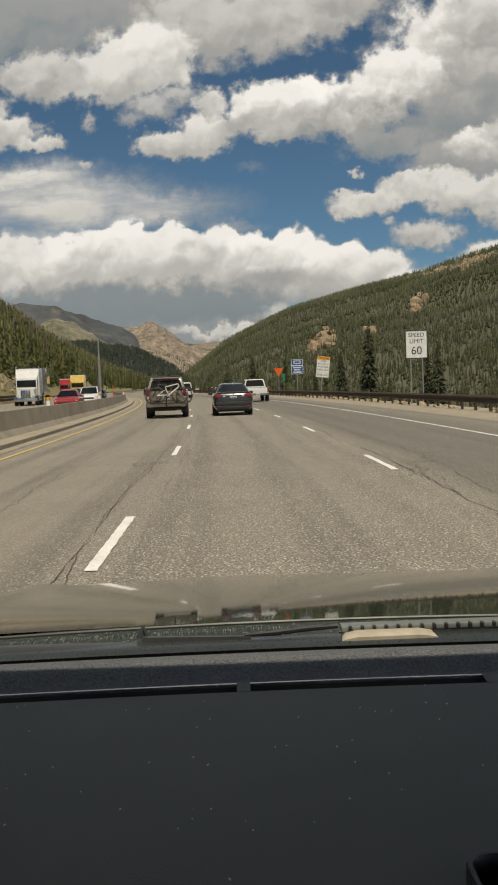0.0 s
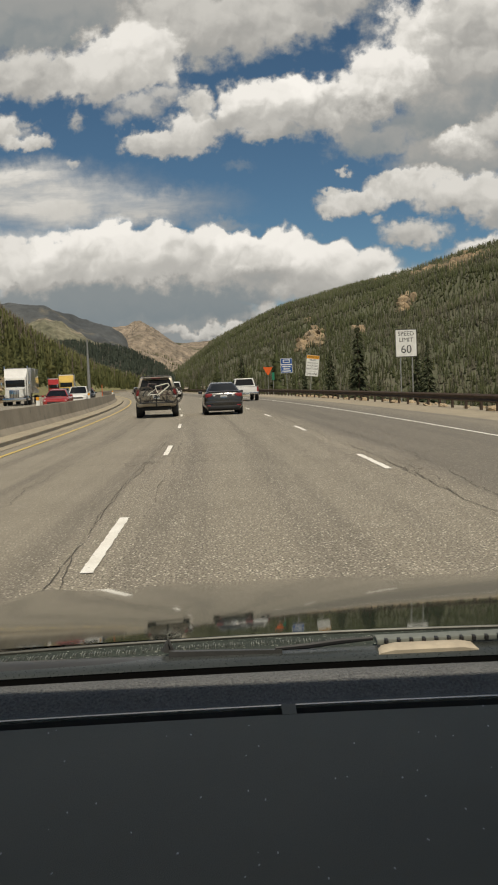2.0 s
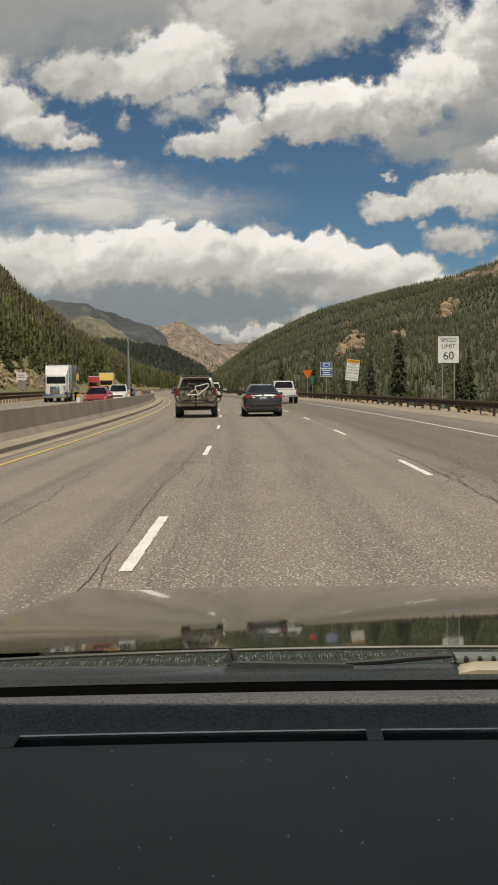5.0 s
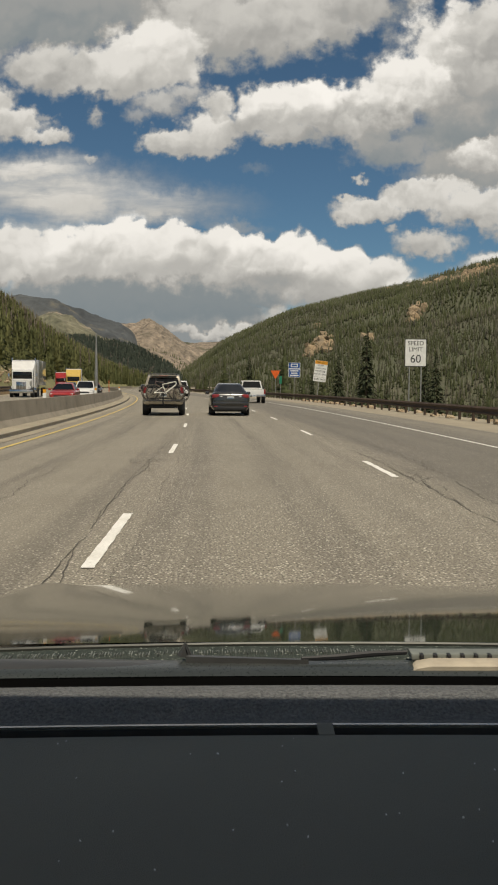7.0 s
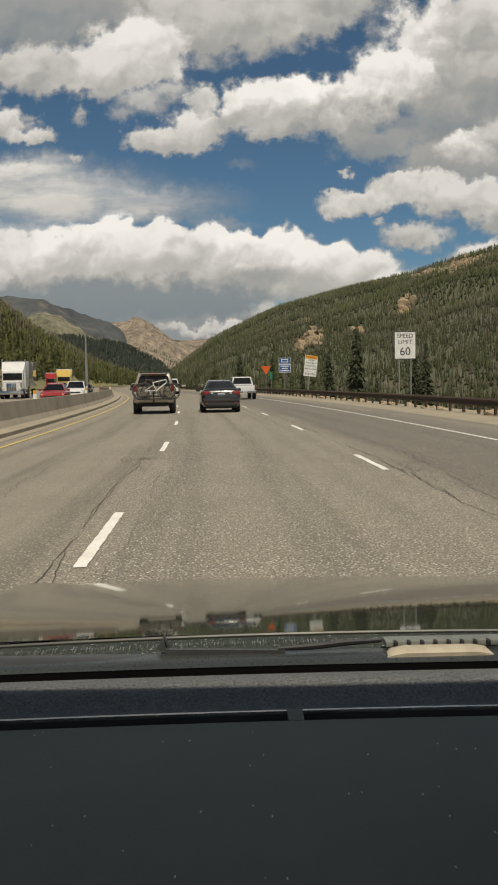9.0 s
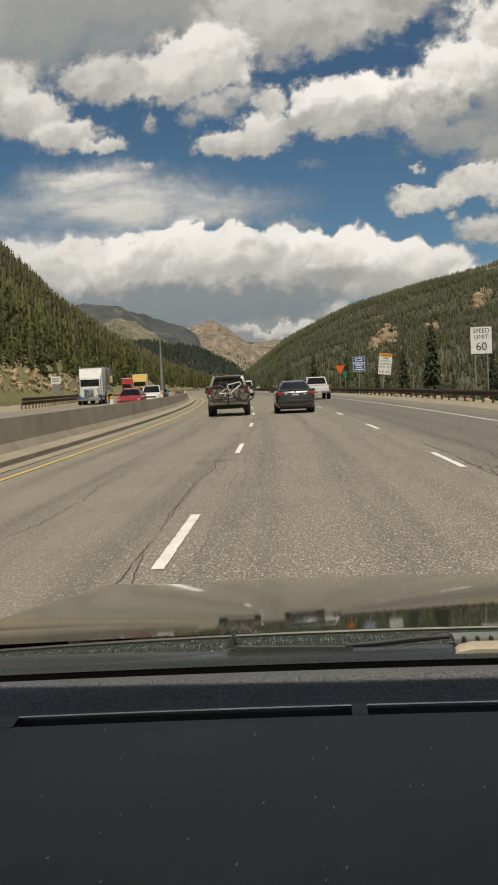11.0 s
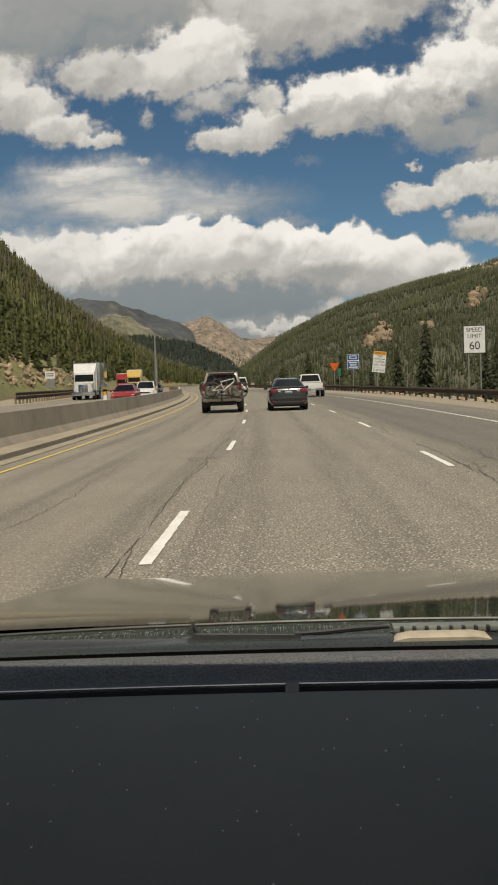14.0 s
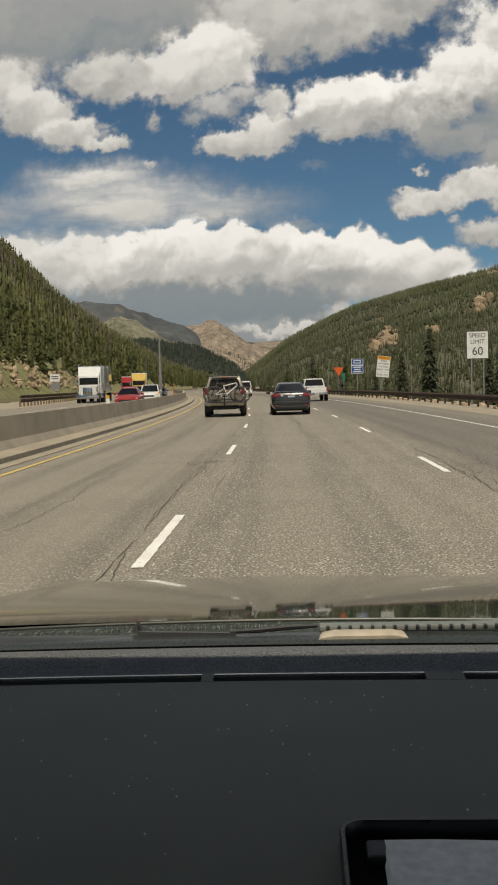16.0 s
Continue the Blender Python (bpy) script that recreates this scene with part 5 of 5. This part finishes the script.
STEEL = material("galvanised_steel", (0.36, 0.36, 0.35), 0.5, metal=0.7)


def plate(parent, name, mat, x, z, w, h, y=0.0, label=""):
    bm = bmesh.new()
    box(bm, x, y, z, w, 0.006, h, 0.0025)
    return part(name, bm, mat, parent, label)


def write(parent, text, size, z, mat=None, x=0.0, y=-0.009):
    ob = part("lettering", lettering(text, size, mat or SIGN_BLACK), None, parent)
    ob.location = (x, y, z)


def sign_posts(parent, xs, top, low=-0.6):
    for x in xs:
        bm = bmesh.new()
        box(bm, x, 0.04, (top + low) / 2, 0.06, 0.06, top - low, 0.006)
        part("post", bm, STEEL, parent)


s = thing("speed_limit_sign", "white speed limit sign reading sixty on two posts", "sign", road_pose(52, 11.4))
sign_posts(s, (-.33, .33), 4.0)
p = plate(s, "panel", SIGN_BLACK, 0, 3.25, 1.22, 1.52, 0.0, "white panel with a black border")
plate(p, "face", SIGN_WHITE, 0, 3.25, 1.15, 1.45, -.004)
for text, size, z in (("SPEED", .33, 3.76), ("LIMIT", .33, 3.42), ("60", .62, 2.90)):
    write(p, text, size, z)

s = thing("truck_lane_sign", "white and amber truck lane sign leaning on its post", "sign", road_pose(90, 12.2) @ pose(0, 0, 0, 0, 7, 0))
sign_posts(s, (0,), 2.4)
p = plate(s, "panel", SIGN_WHITE, 0, 3.05, 1.22, 1.55, 0, "white panel with an amber heading")
plate(p, "heading", SIGN_ORANGE, 0, 3.65, 1.19, .32, -.004)
for text, size, z in (("VEHICLES", .24, 3.65), ("OVER", .22, 3.36), ("26,000 GVW", .19, 3.10), ("MUST USE", .22, 2.82), ("RIGHT LANE", .20, 2.54)):
    write(p, text, size, z)
p = plate(s, "fine_panel", SIGN_WHITE, 0, 2.05, 1.22, .42, 0)
write(p, "$100 FINE", .24, 2.05)

s = thing("information_sign", "blue traveller information sign on a steel post", "sign", road_pose(104, 12.4))
sign_posts(s, (0,), 3.2)
p = plate(s, "panel", SIGN_WHITE, 0, 3.15, 1.30, 1.60, 0, "blue panel with a white border")
plate(p, "face", SIGN_BLUE, 0, 3.62, 1.22, .60, -.004)
plate(p, "face", SIGN_BLUE, 0, 2.80, 1.22, .82, -.004)
plate(p, "emblem", SIGN_WHITE, 0, 3.64, .78, .36, -.009)
plate(p, "emblem", SIGN_BLUE, 0, 3.64, .60, .20, -.014)
for z, w in ((3.05, .9), (2.80, .7), (2.56, .95)):
    plate(p, "text_bar", SIGN_WHITE, 0, z, w, .12, -.009)

s = thing("work_sign", "orange-red triangular road sign on a post", "sign", road_pose(118, 12.6))
sign_posts(s, (0,), 2.6)
bm = bmesh.new()
loft(bm, [[(-.62, y, 3.3), (.62, y, 3.3), (0.05, y, 2.3), (-0.05, y, 2.3)] for y in (-.004, .004)])
part("panel", bm, SIGN_RED, s)
s = thing("marker_sign", "small green marker sign on a thin post", "sign", road_pose(112, 12.2))
sign_posts(s, (0,), 2.4)
plate(s, "panel", SIGN_GREEN, 0, 2.1, .32, .9)
s = thing("route_sign", "two white signs on a post facing the oncoming lanes", "sign", road_pose(120, -22.5))
sign_posts(s, (-.3, .3), 3.4)
plate(s, "panel", SIGN_WHITE, 0, 3.0, 1.2, .9)
plate(s, "lower_panel", STEEL, 0, 1.9, 1.1, .9)
for z in (3.15, 2.9):
    plate(s, "text_bar", SIGN_BLACK, 0, z, .9, .1, -.006)
s = thing("far_sign", "white sign panel beside the oncoming road", "sign", road_pose(190, -22.5))
sign_posts(s, (-.5, .5), 3.2)
plate(s, "panel", SIGN_WHITE, 0, 2.9, 2.0, 1.1)
for k, (a, z) in enumerate(((37, .86), (58, .86), (96, .86))):
    s = thing("delineator", "white and yellow reflector marker on the barrier", "marker", road_pose(a, BARRIER_SIDE - .32, z), "barrier markers")
    plate(s, "base", SIGN_WHITE, 0, .10, .14, .2)
    plate(s, "reflector", SIGN_ORANGE, 0, .26, .12, .14)
s = thing("pole", "tall thin grey tapered pole behind the barrier", "pole", road_pose(92, -8.6))
bm = bmesh.new()
tube(bm, [(0, 0, -.1), (0, 0, 2.4), (0, 0, 6.2)], [.10, .16, .05], 10)
part("shaft", bm, STEEL, s, smooth=50)
s = thing("post_marker", "slim orange marker post beside the road", "marker", road_pose(118, -7.9))
bm = bmesh.new()
tube(bm, [(0, 0, 0), (0, 0, 1.9)], .04, 8)
part("shaft", bm, SIGN_RED, s)

# ---- the car that carries the camera ----
own = thing("own_car", "dark olive-grey car with black dashboard, parked in its lane", "car")
DASH = material("dashboard_plastic", (0.142, 0.141, 0.116), 0.55, other=(0.120, 0.121, 0.100), scale=2.5, grain=900, bump=0.0007, speck=0.10, gloss=0.35, spots=((0.35, 0.37, 0.38), 45.0, 0.775, 0.80))
RIDGE = material("dashboard_foam", (0.128, 0.130, 0.128), 0.45, other=(0.092, 0.094, 0.092), scale=5, grain=300, bump=0.0034, speck=0.6, gloss=0.5)
# near black, so that the gap's shade is in the colour; also plain rubber
RUBBER_GAP_BLACK = material("rubber", (0.004, 0.004, 0.004), 0.9, gloss=0.1)
BONNET = material("bonnet_paint", (0.026, 0.037, 0.026), 0.0, metal=0.3, coat=0.15, scale=2, grain=300, speck=0.05, other=(0.038, 0.046, 0.038))
COWL = material("cowl_plastic", (0.040, 0.046, 0.044), 0.30, grain=200)
PALE_STRIP = material("pale_strip", (0.20, 0.214, 0.19), 0.5)
ARM = material("wiper_grey", (0.050, 0.050, 0.048), 0.34, gloss=0.5)
# bonnet paint made lighter, so the edge's sunlit line is in the colour
EDGE_SUNLIT = material("bonnet_edge_sunlit", (0.050, 0.052, 0.043), 0.42, metal=0.3, coat=0.1)
# bumpy seal; the pale spots are painted glints of its small bumps
BEADED = material("glint_spotted_seal", (0.034, 0.044, 0.038), 0.7, other=(0.060, 0.070, 0.060), scale=60, grain=420, bump=0.003, speck=0.5, gloss=0.2, spots=((0.36, 0.38, 0.33), 170.0, 0.60, 0.66))
# pale metal on the lip alone, standing in for its bright highlight
LIP_HIGHLIGHT = material("slot_lip_highlight", (0.60, 0.60, 0.59), 0.22, metal=0.9)
# darker than the dashboard: the slots' inner shade is put into this colour
SLOT_SHADE = material("slot_shade", (0.05, 0.05, 0.05), 0.7)
BEIGE = material("sunlit_cover", (0.46, 0.40, 0.30), 0.6, other=(0.40, 0.34, 0.26), scale=12)


def across(bm, profile, x0, x1, steps=24, bow=0.0, drop=0.0):
    """A profile of (y, z) drawn from x0 to x1; bow pushes the ends back towards the seats."""
    rows = []
    for x in np.linspace(x0, x1, steps):
        k = (x - 0.15) ** 2
        rows.append([(x, y - bow * k, z - drop * k) for y, z in profile])
    return grid(bm, rows)


def own_part(name, bm, mat, label="", smooth=40):
    return part(name, bm, mat, own, label, smooth)


BOW = 0.06
dash = own_part("dashboard", across(bmesh.new(), [(0.20, .62), (0.26, .92), (0.34, 1.005), (0.46, 1.028), (0.62, 1.030), (1.021, 1.030), (1.022, 1.010), (1.046, 1.010), (1.047, 1.031), (1.052, 1.031)], -.95, 1.25, 40, BOW), DASH, "smooth dark blue-grey plastic dashboard top")
own_part("dashboard_edge", across(bmesh.new(), [(1.052, 1.0305), (1.066, 1.0290)] + [(1.115 + .062 * math.cos(a), .985 + .062 * math.sin(a)) for a in np.linspace(radians(128), radians(10), 22)] + [(1.177, .93)], -.95, 1.25, 60, BOW), RIDGE, "grained black foam roll along the dashboard's far edge", 70)
for a, b in ((-.95, -.312), (.040, .056), (.335, .385), (.70, 1.25)):
    bm = bmesh.new()
    across(bm, [(1.0205, 1.0), (1.0205, 1.0305), (1.0475, 1.0315), (1.0475, 1.0)], a, b, 8, BOW)
    part("slot_bridge", bm, DASH, dash)
for a, b in ((-.312, .040), (.056, .335), (.385, .70)):
    bm = bmesh.new()
    across(bm, [(1.0225, 1.011), (1.0450, 1.011), (1.0452, 1.0280)], a, b, 16, BOW)
    part("slot", bm, SLOT_SHADE, dash, "defroster slot lined with a darker colour for its shade")
    bm = bmesh.new()
    across(bm, [(1.0446, 1.0290), (1.0448, 1.0318), (1.0488, 1.0319), (1.0492, 1.0305)], a, b, 16, BOW)
    part("slot_lip", bm, LIP_HIGHLIGHT, dash, "thin lip of the defroster slot, paler to carry its highlight")
bm = bmesh.new()
box(bm, .352, 1.105, 1.032, .012, .05, .012, .004, pose(0, 0, 0, 0, 0, 8))
part("edge_notch", bm, RUBBER_GAP_BLACK, dash)
# sunken sheet whose near-black colour stands in for shade below the windscreen
own_part("windscreen_gap_shade", across(bmesh.new(), [(1.172, .93), (1.27, .90), (1.360, .93), (1.362, .983)], -.95, 1.25, 24, BOW), RUBBER_GAP_BLACK, "near-black sheet under the windscreen, the gap's shade put into its colour")
own_part("cowl", across(bmesh.new(), [(1.363, .984), (1.370, .9875), (1.385, .9895), (1.42, .989), (1.442, .982), (1.46, .955)], -.95, 1.25, 30, BOW), COWL, "black plastic scuttle panel below the windscreen")

bm = bmesh.new()
rows = []
for x in np.linspace(-.85, -.10, 24):
    thick = 1 - .85 * ((x + .85) / .75) ** 3
    rows.append([(x, y - BOW * (x - .15) ** 2, .986 + z * thick) for y, z in ((1.378, 0), (1.390, .007), (1.408, .011), (1.424, .009), (1.430, 0))])
grid(bm, rows)
arm = own_part("wiper_arm", bm, ARM, "satin grey wiper arm")
bm = bmesh.new()
tube(bm, [(-.115, 1.425, .992), (-.112, 1.427, 1.008), (-.105, 1.425, .992)], [.009, .006, .004], 6)
part("pivot_cap", bm, ARM, arm)
bm = bmesh.new()
loft(bm, [[(-.11, 1.404, .989), (-.11, 1.417, .989), (-.11, 1.416, .9972), (-.11, 1.406, .9972)], [(.06, 1.399, .989), (.06, 1.407, .989), (.06, 1.406, .9945), (.06, 1.400, .9945)]])
part("wiper_rod", bm, ARM, arm)
bm = bmesh.new()
tube(bm, [(.05, 1.405, .995), (.10, 1.41, .996), (.15, 1.420, .998), (.200, 1.424, .999)], [.003, .0045, .0045, .003], 7)
own_part("wiper_blade", bm, BLACK, "black wiper blade lying on the scuttle")
bm = bmesh.new()
loft(bm, [[(x0, y, .984), (x0 + .010, y, z), (x0 + .030, y, z + .0035), (x1 - .030, y, z + .0035), (x1 - .010, y, z), (x1, y, .984)] for x0, x1, y, z in ((.195, .358, 1.374, .9900), (.197, .356, 1.378, .9935), (.199, .354, 1.400, .9945), (.201, .352, 1.408, .9920))])
own_part("scuttle_cover", bm, BEIGE, "sunlit beige cover plate in the scuttle")
bm = bmesh.new()
box(bm, .632, 1.422, .997, .856, .03, .009, .002)
vent = own_part("scuttle_vent", bm, PALE_STRIP, "pale scuttle vent with a comb of dark teeth")
bm = bmesh.new()
box(bm, 0, 0, 0, .006, .011, .008, .0015)
tooth = finish(bm, "tooth", BLACK)
for k in range(35):
    ob = part("tooth", tooth, None, vent)
    ob.location = (.218 + k * .019, 1.408, .9980)


# unseen roof, its front edge set so the sun reaches only the foam roll
LINING = material("headlining", (0.30, 0.29, 0.27), 0.95, grain=300)
bm = bmesh.new()
loft(bm, [[(-.78, y, z), (1.10, y, z), (1.14, y, z + .05), (-.82, y, z + .05)] for y, z in ((.71, 1.79), (.4, 1.83), (-1.2, 1.84), (-2.6, 1.76))])
own_part("roof", bm, LINING, "unseen car roof that keeps the sun off the dashboard")
for x in (-.86, 1.18):
    bm = bmesh.new()
    box(bm, x, -.5, .72, .06, 4.2, .62, .02)
    own_part("door_panel", bm, BLACK)
    bm = bmesh.new()
    tube(bm, [(x, 1.30, .98), (x * .97, .71, 1.79)], .045, 8)
    own_part("windscreen_pillar", bm, BLACK)
bm = bmesh.new()
box(bm, .16, -2.62, 1.10, 1.98, .06, 1.3, .02)
own_part("rear_wall", bm, BLACK)
bm = bmesh.new()
box(bm, .16, -.7, .40, 1.98, 4.0, .05, .01)
own_part("cabin_floor", bm, BLACK)


def bonnet_z(x, y):
    u = (x - .12) / .80
    z = .985 - (.118 - .022 * u) * (y - 1.57) - (.024 + .015 * u) * (y - 1.57) ** 2 - max(y - 3.05, 0) ** 2 * .5
    z -= .016 * u * u + max(abs(u) - .95, 0) * .35
    crest = min(max((abs(x - .12) - .62) / .12, 0.0), 1.0)
    return z + .010 * crest * crest * (3 - 2 * crest) * max(y - 1.9, 0.0)


bm = bmesh.new()
grid(bm, [[(x, y, bonnet_z(x, y)) for x in np.linspace(-.90, 1.14, 70)] for y in np.linspace(1.50, 3.6, 72)])
bonnet = own_part("bonnet", bm, BONNET, "glossy dark olive-grey bonnet mirroring the road ahead", 60)
bm = bmesh.new()
across(bm, [(1.494, .972), (1.495, .9922), (1.4965, .9943), (1.4985, .9943), (1.503, .985)], -.80, 1.04, 24, .03, .03)
part("rear_edge", bm, EDGE_SUNLIT, bonnet, "rear edge of the bonnet, its sunlit line put into a paler paint")
bm = bmesh.new()
across(bm, [(1.436, .955), (1.437, .9835), (1.465, .9880), (1.494, .9895), (1.4945, .97)], -.86, 1.10, 30, .03, .03)
seal = part("bonnet_seal", bm, BEADED, bonnet, "dark rubber seal, glints on its bumps put in as pale spots")
r = random.Random(61)
bm = bmesh.new()
for x in np.arange(-.80, 1.05, .0042):
    k = (x - .15) ** 2
    y, long = 1.466 + r.uniform(-.005, .005), r.uniform(.009, .018)
    if r.random() < .85:
        box(bm, x + r.uniform(-.001, .001), y - .03 * k, .9880 - .03 * k, .0013, long, .0030 + r.uniform(0, .0020))
tagged(part("seal_grit", bm, material("pale_beads", (0.15, 0.16, 0.145), 0.6, vary=0.7, island=True, grain=300), seal, "row of small pale beads along the seal"), kind="stuff")

rows = []
for y in (1.50, 2.0, 2.6, 3.2, 3.6):
    rows.append([(-.90, y, .35), (-.90, y, bonnet_z(-.90, y) - .004), (1.14, y, bonnet_z(1.14, y) - .004), (1.14, y, .35)])
own_part("front_body", loft(bmesh.new(), rows), BONNET)
for x in (-.905, 1.225):
    bm = bmesh.new()
    box(bm, x, -.60, .72, .03, 4.25, .66, .01)
    own_part("door_skin", bm, BONNET)
tyre, rim = wheel_meshes(.37, .25)
for y in (2.55, -1.75):
    for x in (-.80, 1.12):
        wheel = part("wheel", tyre, None, own)
        wheel.location = (x, y, .37)
        part("rim", rim, None, wheel)

tray = thing("tray", "black open tray on the dashboard", "tray")
bm = bmesh.new()
x0, x1, y0, y1, z0, z1 = .203, .50, .38, .590, 1.026, 1.046
rings = []
for cx, cy, start in ((x1, y1, 0), (x0, y1, 90), (x0, y0, 180), (x1, y0, 270)):
    for k in range(6):
        a = radians(start + k * 18)
        c, s = math.cos(a), math.sin(a)
        mx, my = cx - math.copysign(.022, cx - (x0 + x1) / 2), cy - math.copysign(.022, cy - (y0 + y1) / 2)
        rings.append([(mx + q * c, my + q * s, z) for q, z in ((.022, z0), (.022, z1 - .002), (.0205, z1), (.0175, z1), (.016, z1 - .002), (.016, z0))])
loft(bm, rings + rings[:1], False)
part("rim", bm, material("glossy_black", (0.008, 0.008, 0.009), 0.30), tray, smooth=40)
bm = bmesh.new()
box(bm, (x0 + x1) / 2, (y0 + y1) / 2, 1.0315, x1 - x0 - .01, y1 - y0 - .01, .003)
part("base", bm, RUBBER_GAP_BLACK, tray)
bm = bmesh.new()
box(bm, .241, .545, 1.037, .034, .03, .010, .003)
part("clip", bm, BLACK, tray)
bm = bmesh.new()
bmesh.ops.create_cube(bm, size=1.0)
bmesh.ops.subdivide_edges(bm, edges=bm.edges[:], cuts=5, use_grid_fill=True)
for v in bm.verts:
    v.co = Vector((v.co.x * .20, v.co.y * .12, v.co.z * .022)) + Vector((.338, .462, 1.047)) + .004 * noise.noise_vector(v.co * 5)
tissue = part("tissue", bm, material("white_tissue", (0.88, 0.87, 0.84), 0.9, grain=90, bump=0.002), smooth=70)
tagged(tissue, "crumpled white paper tissue lying in the tray", "tissue")

rnd = random.Random(77)
bm = bmesh.new()
for k in range(110):
    got = bmesh.ops.create_icosphere(bm, subdivisions=1, radius=1.0)["verts"]
    q = rnd.uniform(.0006, .0015)
    m = pose(rnd.uniform(-.35, .55), rnd.uniform(.45, 1.02), 1.0306, 0, 0, rnd.uniform(-25, 25)) @ Matrix.Diagonal((q * rnd.uniform(.5, .9), q * 1.7, q * .5, 1))
    bmesh.ops.transform(bm, matrix=m, verts=got)
tagged(part("dust", bm, material("lint", (0.62, 0.63, 0.62), 0.9)), "pale specks of dust and lint on the dashboard", "dust", kind="stuff")
